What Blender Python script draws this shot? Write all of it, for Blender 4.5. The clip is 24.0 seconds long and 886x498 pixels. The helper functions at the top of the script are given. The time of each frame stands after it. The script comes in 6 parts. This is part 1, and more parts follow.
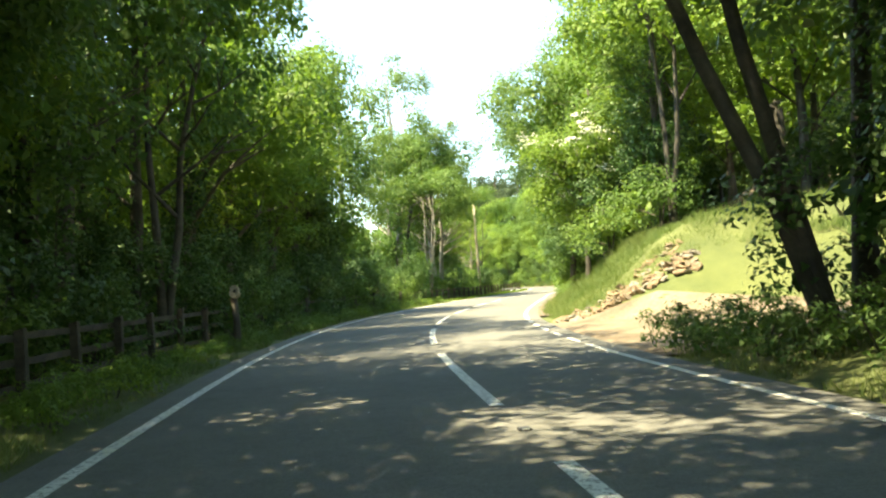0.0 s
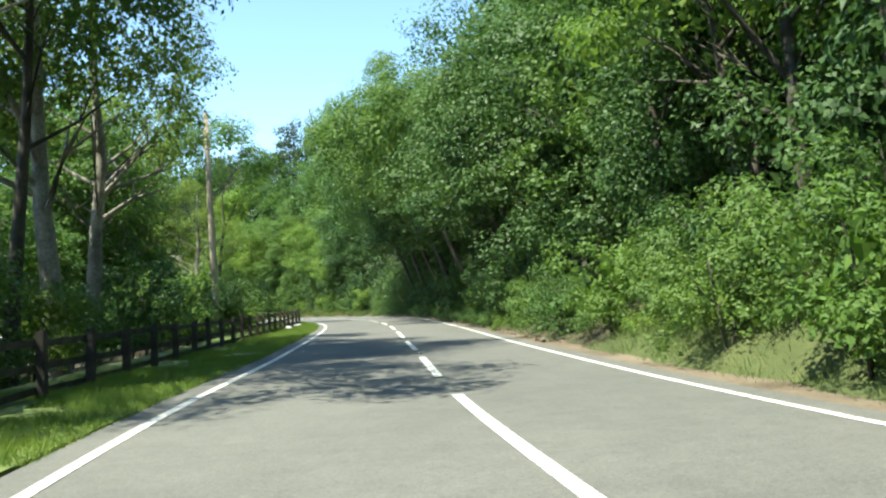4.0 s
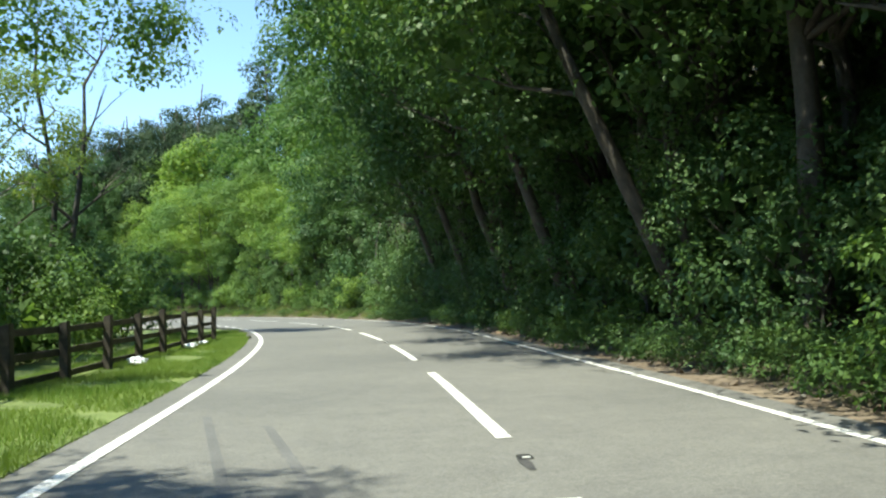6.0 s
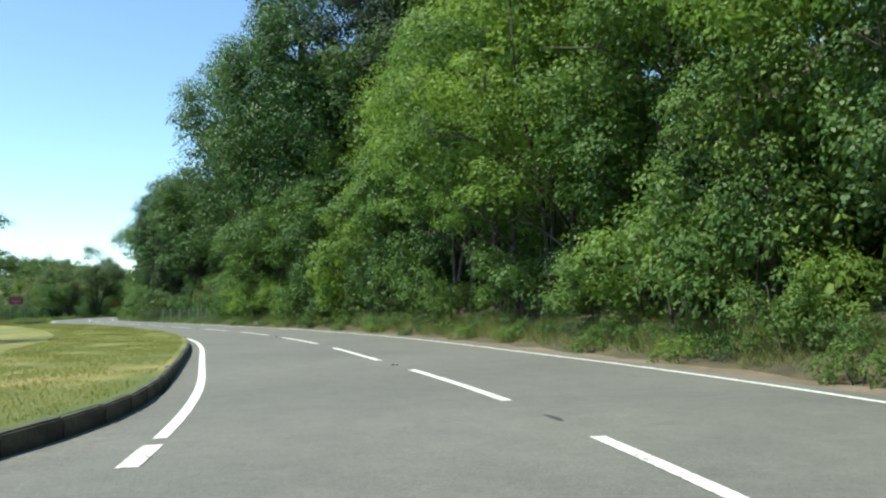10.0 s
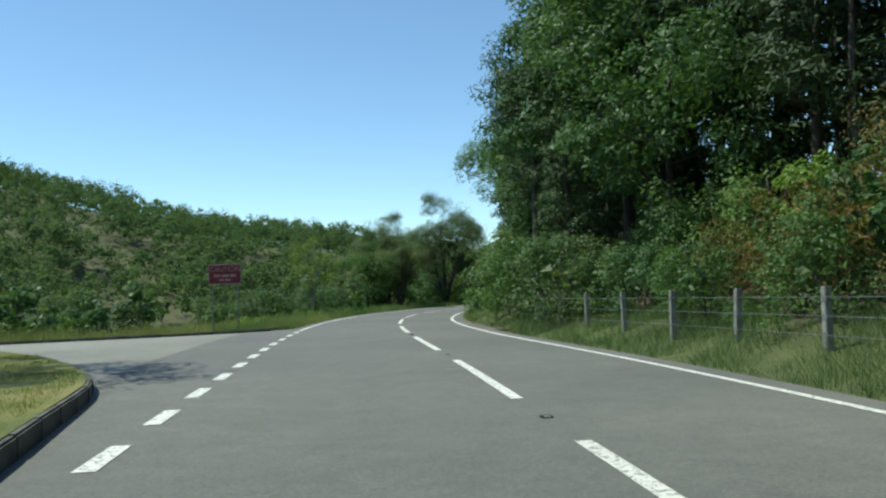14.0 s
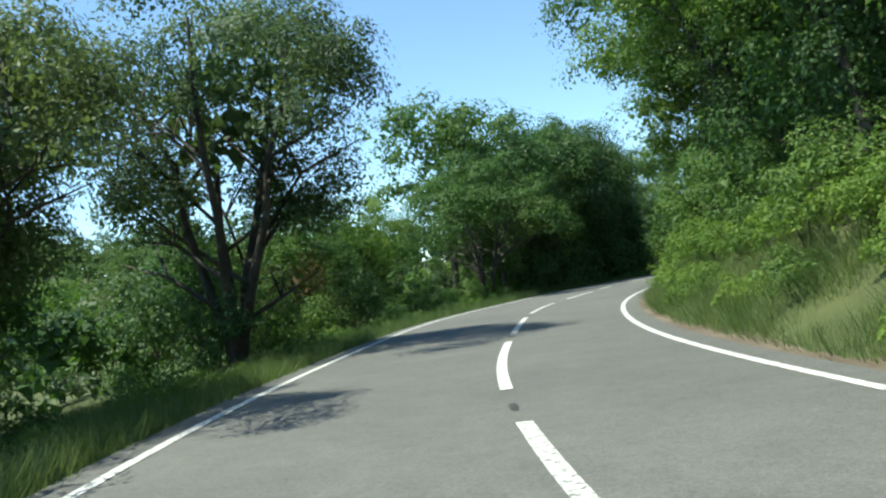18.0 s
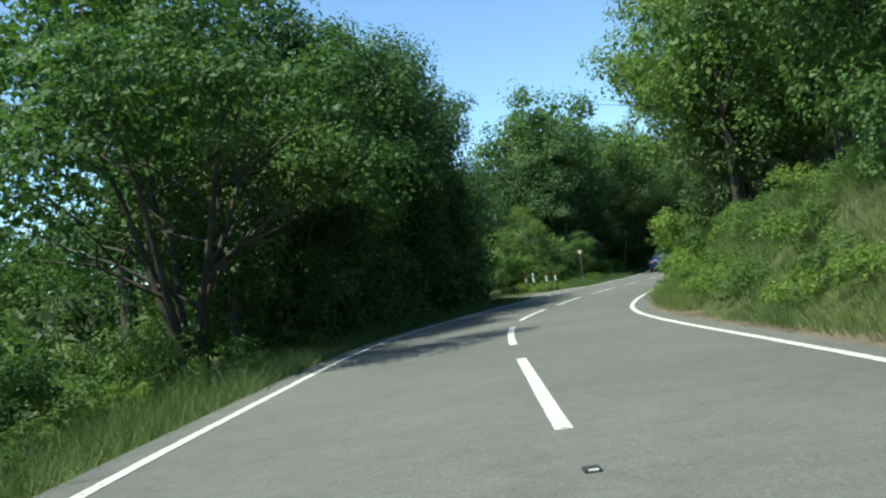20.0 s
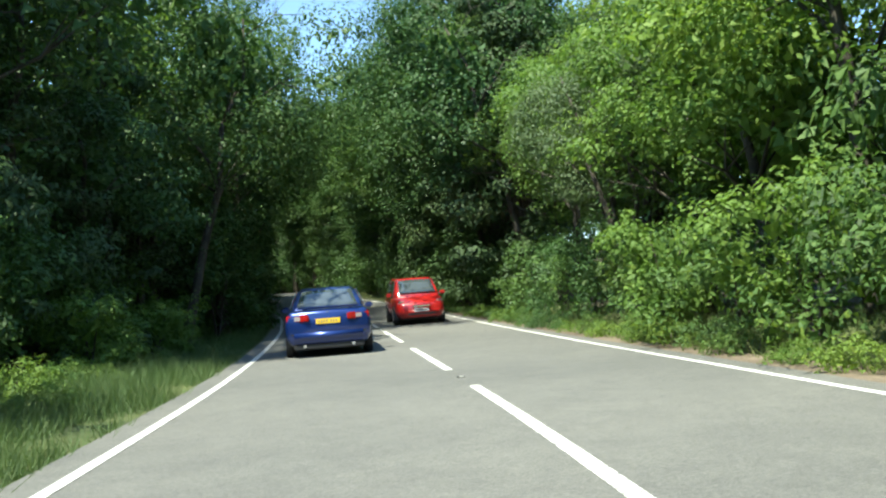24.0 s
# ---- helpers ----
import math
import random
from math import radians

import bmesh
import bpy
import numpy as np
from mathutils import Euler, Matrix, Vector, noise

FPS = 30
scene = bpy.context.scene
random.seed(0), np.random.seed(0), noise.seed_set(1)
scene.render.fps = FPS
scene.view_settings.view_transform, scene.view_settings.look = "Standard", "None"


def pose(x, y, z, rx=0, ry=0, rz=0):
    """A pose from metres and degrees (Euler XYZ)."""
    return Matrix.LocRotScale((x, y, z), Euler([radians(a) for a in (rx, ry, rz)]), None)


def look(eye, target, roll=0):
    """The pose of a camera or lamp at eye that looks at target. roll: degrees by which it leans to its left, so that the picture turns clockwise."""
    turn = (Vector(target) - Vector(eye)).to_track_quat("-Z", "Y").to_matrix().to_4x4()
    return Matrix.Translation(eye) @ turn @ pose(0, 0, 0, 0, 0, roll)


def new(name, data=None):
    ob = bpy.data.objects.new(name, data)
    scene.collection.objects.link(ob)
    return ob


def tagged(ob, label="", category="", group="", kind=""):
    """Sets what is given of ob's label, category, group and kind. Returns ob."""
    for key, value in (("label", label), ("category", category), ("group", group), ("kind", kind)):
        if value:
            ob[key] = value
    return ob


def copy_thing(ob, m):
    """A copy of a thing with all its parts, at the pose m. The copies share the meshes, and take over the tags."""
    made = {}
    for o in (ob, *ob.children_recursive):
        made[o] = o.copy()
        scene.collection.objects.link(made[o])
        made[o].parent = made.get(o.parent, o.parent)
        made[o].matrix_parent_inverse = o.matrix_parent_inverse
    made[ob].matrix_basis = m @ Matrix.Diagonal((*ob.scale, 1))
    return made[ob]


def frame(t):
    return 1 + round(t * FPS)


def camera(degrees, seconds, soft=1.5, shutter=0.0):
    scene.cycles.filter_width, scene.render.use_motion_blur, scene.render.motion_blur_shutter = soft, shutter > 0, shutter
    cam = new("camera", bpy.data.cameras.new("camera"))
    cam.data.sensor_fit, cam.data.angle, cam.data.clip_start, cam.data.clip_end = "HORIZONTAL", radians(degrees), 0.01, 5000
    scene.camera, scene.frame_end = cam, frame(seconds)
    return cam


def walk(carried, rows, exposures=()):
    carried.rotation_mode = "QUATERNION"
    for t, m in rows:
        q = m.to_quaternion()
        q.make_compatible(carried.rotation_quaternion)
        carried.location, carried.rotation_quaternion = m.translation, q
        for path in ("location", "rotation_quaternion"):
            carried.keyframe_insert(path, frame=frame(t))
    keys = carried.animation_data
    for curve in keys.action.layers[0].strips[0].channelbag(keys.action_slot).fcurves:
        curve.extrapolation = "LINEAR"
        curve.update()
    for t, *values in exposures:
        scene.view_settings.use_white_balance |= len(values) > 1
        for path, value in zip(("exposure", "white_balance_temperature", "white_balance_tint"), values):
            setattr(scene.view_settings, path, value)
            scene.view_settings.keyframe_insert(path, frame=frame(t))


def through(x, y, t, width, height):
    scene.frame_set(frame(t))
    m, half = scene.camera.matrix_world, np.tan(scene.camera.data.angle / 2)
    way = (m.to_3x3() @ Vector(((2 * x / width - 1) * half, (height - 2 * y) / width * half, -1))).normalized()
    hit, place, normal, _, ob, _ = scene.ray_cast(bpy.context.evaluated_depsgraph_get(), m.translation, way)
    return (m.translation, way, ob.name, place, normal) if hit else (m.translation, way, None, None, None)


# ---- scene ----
cam = camera(55.0, 24.0, soft=2.25)
PATH = [
    (0, (-0.05, 0.0, 1.1), (0.08, 19.98, 1.97), -3.48),
    (0.5, (-0.7, 6.78, 1.1), (-0.7, 26.76, 2.02), -3.01),
    (1, (-1.22, 13.66, 1.1), (-1.0, 33.64, 2.06), -2.98),
    (1.5, (-1.48, 20.58, 1.1), (-0.02, 40.49, 2.3), -3.04),
    (2, (-1.36, 27.44, 1.1), (1.42, 47.2, 2.37), -2.51),
    (2.5, (-0.73, 34.28, 1.1), (3.18, 53.85, 2.43), -2.30),
    (4.5, (3.75, 61.71, 1.1), (10.18, 80.61, 2.24), -2.85),
    (5, (5.36, 68.58, 1.1), (11.82, 87.48, 2.17), -2.61),
    (5.5, (6.96, 75.36, 1.1), (13.34, 94.29, 2.15), -1.69),
    (6, (8.51, 82.08, 1.1), (14.9, 101.0, 2.23), -1.57),
    (6.5, (10.01, 88.89, 1.1), (16.3, 107.84, 2.27), -2.44),
    (7, (11.35, 95.59, 1.1), (17.17, 114.69, 2.24), -3.54),
    (7.5, (12.41, 102.29, 1.1), (17.56, 121.59, 2.06), -3.29),
    (8, (13.06, 109.31, 1.1), (17.2, 128.86, 1.88), -1.58),
    (8.5, (13.25, 116.38, 1.1), (15.95, 136.18, 1.88), -0.50),
    (9, (13.06, 123.32, 1.1), (14.34, 143.26, 2.06), -0.43),
    (9.5, (12.44, 130.08, 1.1), (12.44, 150.05, 2.26), -0.98),
    (10, (11.55, 136.85, 1.1), (10.36, 156.78, 2.35), -1.15),
    (10.5, (10.31, 143.02, 1.1), (8.23, 162.88, 2.19), -0.30),
    (12.5, (1.49, 167.47, 1.1), (-4.93, 186.37, 2.28), -0.51),
    (13, (-1.67, 173.52, 1.1), (-9.29, 191.97, 2.34), -0.69),
    (13.5, (-5.34, 179.5, 1.1), (-13.92, 197.53, 2.21), -1.36),
    (14, (-9.19, 185.42, 1.1), (-18.37, 203.17, 2.12), -1.90),
    (14.5, (-13.16, 191.41, 1.1), (-22.51, 209.05, 2.25), -2.31),
    (15, (-17.13, 197.39, 1.1), (-26.36, 215.09, 2.21), -3.47),
    (15.5, (-20.85, 203.36, 1.1), (-29.78, 221.23, 2.11), -5.06),
    (16, (-24.37, 209.29, 1.1), (-32.8, 227.41, 2.02), -6.28),
    (16.5, (-27.57, 215.24, 1.1), (-35.34, 233.66, 1.9), -7.79),
    (17, (-30.4, 221.31, 1.1), (-37.17, 240.11, 1.97), -8.25),
    (17.5, (-32.88, 227.49, 1.1), (-38.24, 246.74, 1.97), -7.42),
    (18, (-34.85, 233.94, 1.1), (-38.74, 253.54, 1.96), -7.50),
    (18.5, (-36.42, 240.45, 1.1), (-38.78, 260.29, 1.95), -7.57),
    (19, (-37.63, 247.08, 1.1), (-38.42, 267.05, 1.93), -7.14),
    (19.5, (-38.26, 253.79, 1.1), (-37.57, 273.76, 2.01), -7.41),
    (21.5, (-35.27, 280.09, 1.1), (-28.53, 298.89, 2.02), -5.22),
    (22, (-33.17, 286.54, 1.1), (-24.91, 304.71, 2.24), -5.15),
    (22.5, (-30.58, 292.85, 1.1), (-21.03, 310.38, 2.28), -5.04),
    (23, (-27.64, 299.07, 1.1), (-17.11, 316.03, 2.32), -3.64),
    (23.5, (-24.47, 305.22, 1.1), (-13.43, 321.85, 2.36), -3.34),
    (24, (-21.2, 311.37, 1.1), (-10.07, 327.95, 2.25), -4.34),
]
EXPOSURES = [(0, 2.6, 8800, -2), (0.6, 2.25, 7700, -2), (1.2, 2.3, 7100, -1), (2.5, 1.95, 6600, -1), (5, 1.5, 6400, -4), (6.5, 1.43, 6300, 0), (8, 1.55, 6250, 2), (9, 1.25, 6300, -2), (10, 0.88, 6300, -3),
             (12.5, 0.43, 6100, -6), (14, 0.33, 6100, -6), (15, 0.53, 6150, -6), (16, 0.53, 6100, -6), (17, 0.48, 6100, -6), (18, 0.93, 6150, -4), (19, 0.63, 6000, -7), (21.5, 1.23, 6200, -5), (22.5, 1.28, 6200, -4), (24, 1.58, 6300, -3)]
walk(cam, [(t, look(eye, target, roll)) for t, eye, target, roll in PATH], EXPOSURES)

# ---- sky and sun ----
SUN_TO = Vector((-0.87, -0.30, 1.75)).normalized()
world = bpy.data.worlds.new("sky")
scene.world = world
world.use_nodes = True
wn = world.node_tree.nodes
sky = wn.new("ShaderNodeTexSky")
sky.sky_type, sky.sun_disc = "NISHITA", False
sky.sun_elevation = math.asin(SUN_TO.z)
sky.sun_rotation = math.atan2(SUN_TO.x, SUN_TO.y)
sky.air_density, sky.dust_density, sky.ozone_density = 0.8, 0.0, 1.6
wn["Background"].inputs["Strength"].default_value = 0.14
world.node_tree.links.new(sky.outputs[0], wn["Background"].inputs["Color"])
sun = new("sun", bpy.data.lights.new("sun", "SUN"))
sun.data.energy, sun.data.angle, sun.data.color = 4.3, radians(0.53), (1.0, 0.93, 0.80)
sun.matrix_world = look(SUN_TO * 300, (0, 0, 0))

# ---- materials ----


def material(name, rough=0.8, metal=0.0, spec=0.5):
    m = bpy.data.materials.new(name)
    m.use_nodes = True
    b = m.node_tree.nodes["Principled BSDF"]
    b.inputs["Roughness"].default_value = rough
    b.inputs["Metallic"].default_value = metal
    b.inputs["Specular IOR Level"].default_value = spec
    return m, m.node_tree.nodes, m.node_tree.links, b


def noise_node(nodes, links, scale, detail=4.0, rough=0.6, space="Object"):
    co = nodes.new("ShaderNodeTexCoord")
    n = nodes.new("ShaderNodeTexNoise")
    n.inputs["Scale"].default_value, n.inputs["Detail"].default_value, n.inputs["Roughness"].default_value = scale, detail, rough
    links.new(co.outputs[space], n.inputs["Vector"])
    return n.outputs["Fac"]


def ramp(nodes, links, fac, stops):
    r = nodes.new("ShaderNodeValToRGB")
    while len(r.color_ramp.elements) < len(stops):
        r.color_ramp.elements.new(0.5)
    for e, (p, c) in zip(r.color_ramp.elements, stops):
        e.position, e.color = p, (*c, 1.0)
    links.new(fac, r.inputs["Fac"])
    return r.outputs["Color"]


def blend(nodes, links, a, b, fac, how="MIX"):
    n = nodes.new("ShaderNodeMix")
    n.data_type, n.blend_type = "RGBA", how
    for sock, v in ((n.inputs[6], a), (n.inputs[7], b), (n.inputs[0], fac)):
        if isinstance(v, (int, float)):
            sock.default_value = v
        elif isinstance(v, tuple):
            sock.default_value = (*v, 1.0)
        else:
            links.new(v, sock)
    return n.outputs[2]


def bump(nodes, links, b, height, strength=0.4, distance=0.02):
    n = nodes.new("ShaderNodeBump")
    n.inputs["Strength"].default_value, n.inputs["Distance"].default_value = strength, distance
    links.new(height, n.inputs["Height"])
    links.new(n.outputs["Normal"], b.inputs["Normal"])


def two_tone(name, dark, light, scale, fine, rough=0.85, bump_strength=0.4, spread=(0.35, 0.65), metal=0.0, bump_size=0.02):
    """Large patches and fine grain of two colours."""
    m, n, l, b = material(name, rough, metal)
    big = ramp(n, l, noise_node(n, l, scale), [(spread[0], dark), (spread[1], light)])
    small = noise_node(n, l, fine, 6.0, 0.7)
    grain = ramp(n, l, small, [(0.3, (0.62, 0.62, 0.62)), (0.7, (1.25, 1.25, 1.25))])
    l.new(blend(n, l, big, grain, 1.0, "MULTIPLY"), b.inputs["Base Color"])
    bump(n, l, b, small, bump_strength, bump_size)
    return m


def leaf_material(name, dark, light, gloss=0.6, through=0.4, warm=(0.16, 0.22, 0.02), patches=False):
    """Leaves: each its own tint, each plant its own shade, light that shines through."""
    m, n, l, b = material(name, gloss, 0.0, 0.25)
    geo, info = n.new("ShaderNodeNewGeometry"), n.new("ShaderNodeObjectInfo")
    dark = tuple(a * 0.6 + b * 0.4 for a, b in zip(dark, light))
    warm = tuple(a * 0.5 + b * 0.5 for a, b in zip(warm, light))
    tint = ramp(n, l, geo.outputs["Random Per Island"], [(0.0, dark), (0.75, light), (1.0, warm)])
    shade = ramp(n, l, info.outputs["Random"], [(0.0, (0.7, 0.78, 0.75)), (1.0, (1.2, 1.12, 0.95))])
    col = blend(n, l, tint, shade, 1.0, "MULTIPLY")
    if patches:
        stand = ramp(n, l, noise_node(n, l, 0.55, 5.0, 0.7), [(0.32, (0.55, 0.72, 0.5)), (0.52, (1.0, 1.0, 0.95)), (0.68, (1.15, 1.1, 0.92))])
        col = blend(n, l, col, stand, 1.0, "MULTIPLY")
    l.new(col, b.inputs["Base Color"])
    tr = n.new("ShaderNodeBsdfTranslucent")
    l.new(blend(n, l, col, (1.4, 1.5, 0.9), 1.0, "MULTIPLY"), tr.inputs["Color"])
    mix = n.new("ShaderNodeMixShader")
    mix.inputs[0].default_value = through
    l.new(b.outputs[0], mix.inputs[1])
    l.new(tr.outputs[0], mix.inputs[2])
    l.new(mix.outputs[0], n["Material Output"].inputs["Surface"])
    return m


def plain(name, colour, rough=0.5, metal=0.0, var=0.15, scale=6.0, coat=0.0):
    m, n, l, b = material(name, rough, metal)
    lo, hi = tuple(c * (1 - var) for c in colour), tuple(min(1.0, c * (1 + var)) for c in colour)
    l.new(ramp(n, l, noise_node(n, l, scale, 5.0), [(0.3, lo), (0.7, hi)]), b.inputs["Base Color"])
    b.inputs["Coat Weight"].default_value, b.inputs["Coat Roughness"].default_value = coat, 0.05
    return m


def asphalt_material(name, dark, light):
    m, n, l, b = material(name, 0.85)
    patch = ramp(n, l, noise_node(n, l, 0.22, 3.0), [(0.35, dark), (0.65, light)])
    chips = noise_node(n, l, 60.0, 3.0, 0.8)
    mottled = blend(n, l, patch, ramp(n, l, chips, [(0.3, (0.65, 0.65, 0.65)), (0.72, (1.35, 1.34, 1.3))]), 1.0, "MULTIPLY")
    stains = ramp(n, l, noise_node(n, l, 1.6, 5.0, 0.65), [(0.3, (0.86, 0.86, 0.87)), (0.6, (1.04, 1.04, 1.03))])
    worn = ramp(n, l, noise_node(n, l, 24.0, 5.0, 0.8), [(0.32, (0.72, 0.72, 0.72)), (0.68, (1.22, 1.22, 1.2))])
    mottled = blend(n, l, mottled, worn, 1.0, "MULTIPLY")
    scuffs = ramp(n, l, noise_node(n, l, 5.0, 4.0, 0.7), [(0.3, (0.88, 0.88, 0.88)), (0.7, (1.1, 1.1, 1.09))])
    mottled = blend(n, l, mottled, scuffs, 1.0, "MULTIPLY")
    l.new(blend(n, l, mottled, stains, 0.8, "MULTIPLY"), b.inputs["Base Color"])
    bump(n, l, b, chips, 0.5, 0.012)
    return m


def paint_material(name, colour, under, worn):
    """Road paint that is chipped through to the surface below."""
    m, n, l, b = material(name, 0.7)
    chips = noise_node(n, l, 17.0, 8.0, 0.8)
    l.new(ramp(n, l, chips, [(worn, under), (worn + 0.05, colour)]), b.inputs["Base Color"])
    bump(n, l, b, noise_node(n, l, 80.0), 0.2, 0.005)
    return m


ASPHALT = asphalt_material("asphalt", (0.122, 0.121, 0.115), (0.149, 0.146, 0.136))
SIDE_ASPHALT = asphalt_material("pale_concrete_asphalt", (0.19, 0.182, 0.165), (0.25, 0.24, 0.215))
GRAVEL = two_tone("gravel", (0.15, 0.135, 0.11), (0.235, 0.215, 0.18), 0.8, 22.0)
DIRT = two_tone("bare_earth", (0.10, 0.072, 0.047), (0.21, 0.165, 0.115), 0.6, 12.0, bump_strength=0.8)
LINE_PAINT = paint_material("road_paint", (0.70, 0.69, 0.65), (0.22, 0.215, 0.2), 0.44)
WORN_PAINT = paint_material("worn_road_paint", (0.62, 0.61, 0.56), (0.18, 0.175, 0.165), 0.44)
BITUMEN = two_tone("bitumen_patch", (0.03, 0.03, 0.03), (0.06, 0.058, 0.055), 3.0, 30.0)
KERB = two_tone("kerb_concrete", (0.045, 0.045, 0.038), (0.11, 0.105, 0.09), 1.2, 18.0)
CONCRETE = two_tone("weathered_concrete", (0.2, 0.195, 0.175), (0.33, 0.32, 0.29), 2.0, 20.0)
TARRED_WOOD = two_tone("dark_creosoted_wood", (0.035, 0.028, 0.02), (0.085, 0.07, 0.05), 2.5, 24.0)
POLE_WOOD = two_tone("pale_pole_wood", (0.27, 0.215, 0.15), (0.42, 0.35, 0.26), 0.9, 16.0)
BARK = two_tone("bark", (0.03, 0.026, 0.02), (0.095, 0.08, 0.06), 2.0, 18.0, bump_strength=0.9)
PALE_BARK = two_tone("pale_ash_bark", (0.16, 0.145, 0.115), (0.34, 0.31, 0.26), 2.0, 16.0, bump_strength=0.6)
LEAF_MID = leaf_material("leaf_mid", (0.053, 0.104, 0.03), (0.112, 0.188, 0.055), 0.58, 0.34, (0.17, 0.23, 0.05))
# Light green leaf; some rows use it to imitate sunlit foliage.
LEAF_BRIGHT = leaf_material("leaf_bright", (0.082, 0.145, 0.03), (0.155, 0.242, 0.056), 0.58, 0.36, (0.22, 0.28, 0.05))
# Ivy's own dark green; on broadleaf trees the darkness stands in for shade.
LEAF_IVY_AND_SHADE = leaf_material("leaf_ivy_and_shade", (0.035, 0.075, 0.026), (0.078, 0.14, 0.046), 0.52, 0.26, (0.11, 0.175, 0.045))
LEAF_ASH = leaf_material("leaf_ash", (0.085, 0.145, 0.035), (0.15, 0.21, 0.058), 0.6, 0.42, (0.2, 0.24, 0.07))
LEAF_PINE = leaf_material("needles_pine", (0.022, 0.043, 0.02), (0.044, 0.075, 0.034), 0.6, 0.14, (0.065, 0.08, 0.038))
LEAF_SPRUCE = leaf_material("needles_spruce", (0.03, 0.058, 0.024), (0.06, 0.098, 0.038), 0.6, 0.16, (0.08, 0.108, 0.045))
LEAF_WILLOW = leaf_material("leaf_grey_willow", (0.065, 0.1, 0.042), (0.12, 0.165, 0.078), 0.55, 0.35, (0.16, 0.19, 0.1))
# Distance haze is put into this leaf colour: darkened and cooled.
LEAF_FAR_HAZED = leaf_material("leaf_far_hill_hazed", (0.06, 0.1, 0.042), (0.09, 0.14, 0.054), 1.0, 0.25, (0.11, 0.155, 0.06))
LEAF_GOLD = leaf_material("gorse_flower_and_leaf", (0.08, 0.10, 0.02), (0.34, 0.22, 0.02), 0.6, 0.3, (0.5, 0.3, 0.02))
LEAF_RUST = leaf_material("leaf_rusty_gorse", (0.09, 0.07, 0.025), (0.16, 0.12, 0.04), 0.6, 0.25, (0.24, 0.15, 0.05))
GRASS_TALL = leaf_material("grass_tall", (0.08, 0.128, 0.048), (0.145, 0.195, 0.085), 0.65, 0.3, (0.21, 0.235, 0.12), True)
GRASS_MOWN = leaf_material("grass_mown", (0.10, 0.14, 0.03), (0.20, 0.22, 0.06), 0.6, 0.25, (0.34, 0.28, 0.11))
GRASS_VERGE = leaf_material("grass_verge", (0.12, 0.185, 0.035), (0.21, 0.28, 0.06), 0.6, 0.3, (0.3, 0.31, 0.1), True)
GRASS_PALE = leaf_material("grass_seeding", (0.13, 0.16, 0.06), (0.24, 0.255, 0.11), 0.7, 0.3, (0.33, 0.3, 0.15), True)
TURF = two_tone("verge_turf", (0.085, 0.125, 0.03), (0.16, 0.2, 0.05), 0.9, 26.0)
BLOSSOM = plain("hawthorn_blossom", (0.72, 0.70, 0.62), 0.8)
BLUE_PAINT = plain("blue_car_paint", (0.009, 0.028, 0.15), 0.3, 0.45, 0.05, 1.0, 1.0)
POST_RED = plain("faded_red_post", (0.2, 0.03, 0.025), 0.7, 0.0, 0.25)
RUBBLE = two_tone("brown_rubble", (0.13, 0.085, 0.05), (0.27, 0.19, 0.12), 1.5, 14.0, bump_strength=0.8)
RED_PAINT = plain("red_car_paint", (0.42, 0.012, 0.012), 0.35, 0.0, 0.05, 1.0, 1.0)
GLASS_DARK = plain("dark_car_glass", (0.07, 0.085, 0.095), 0.06, 0.0, 0.1, 1.0, 1.0)
TRIM_BLACK = plain("black_plastic", (0.018, 0.018, 0.019), 0.6)
RUBBER = plain("tyre_rubber", (0.014, 0.014, 0.014), 0.9)
ALLOY = plain("alloy_wheel", (0.42, 0.42, 0.43), 0.35, 0.9)
CHROME = plain("chrome", (0.75, 0.75, 0.76), 0.15, 1.0)
LAMP_RED = plain("red_tail_lamp", (0.34, 0.012, 0.012), 0.12, 0.0, 0.1, 9.0, 1.0)
LAMP_CLEAR = plain("clear_lamp", (0.42, 0.36, 0.36), 0.12, 0.2, 0.1, 9.0, 1.0)
PLATE_YELLOW = plain("yellow_plate", (0.80, 0.52, 0.02), 0.45, 0.0, 0.05)
PLATE_WHITE = plain("white_plate", (0.75, 0.75, 0.72), 0.45, 0.0, 0.05)
SIGN_MAROON = plain("maroon_sign_paint", (0.15, 0.016, 0.024), 0.5, 0.0, 0.2)
SIGN_WHITE = plain("white_sign_paint", (0.72, 0.72, 0.70), 0.5, 0.0, 0.1)
SIGN_RED = plain("red_sign_paint", (0.5, 0.02, 0.025), 0.5, 0.0, 0.1)
SIGN_FADED = plain("faded_sign_letters", (0.42, 0.22, 0.22), 0.6, 0.0, 0.2)
STEEL_GREY = plain("galvanised_steel", (0.22, 0.22, 0.215), 0.5, 0.6, 0.2)
PLASTIC_WHITE = plain("white_polythene", (0.72, 0.74, 0.76), 0.35)


def ground_material():
    m, n, l, b = material("ground_soil_and_grass", 0.95)
    at = n.new("ShaderNodeAttribute")
    at.attribute_name = "grassy"
    green = ramp(n, l, noise_node(n, l, 0.5, 6.0, 0.7), [(0.3, (0.05, 0.075, 0.02)), (0.7, (0.13, 0.15, 0.045))])
    earth = ramp(n, l, noise_node(n, l, 0.8, 6.0, 0.7), [(0.3, (0.04, 0.034, 0.02)), (0.7, (0.125, 0.097, 0.06))])
    l.new(blend(n, l, earth, green, at.outputs["Fac"]), b.inputs["Base Color"])
    bump(n, l, b, noise_node(n, l, 9.0, 8.0, 0.75), 0.9, 0.06)
    return m


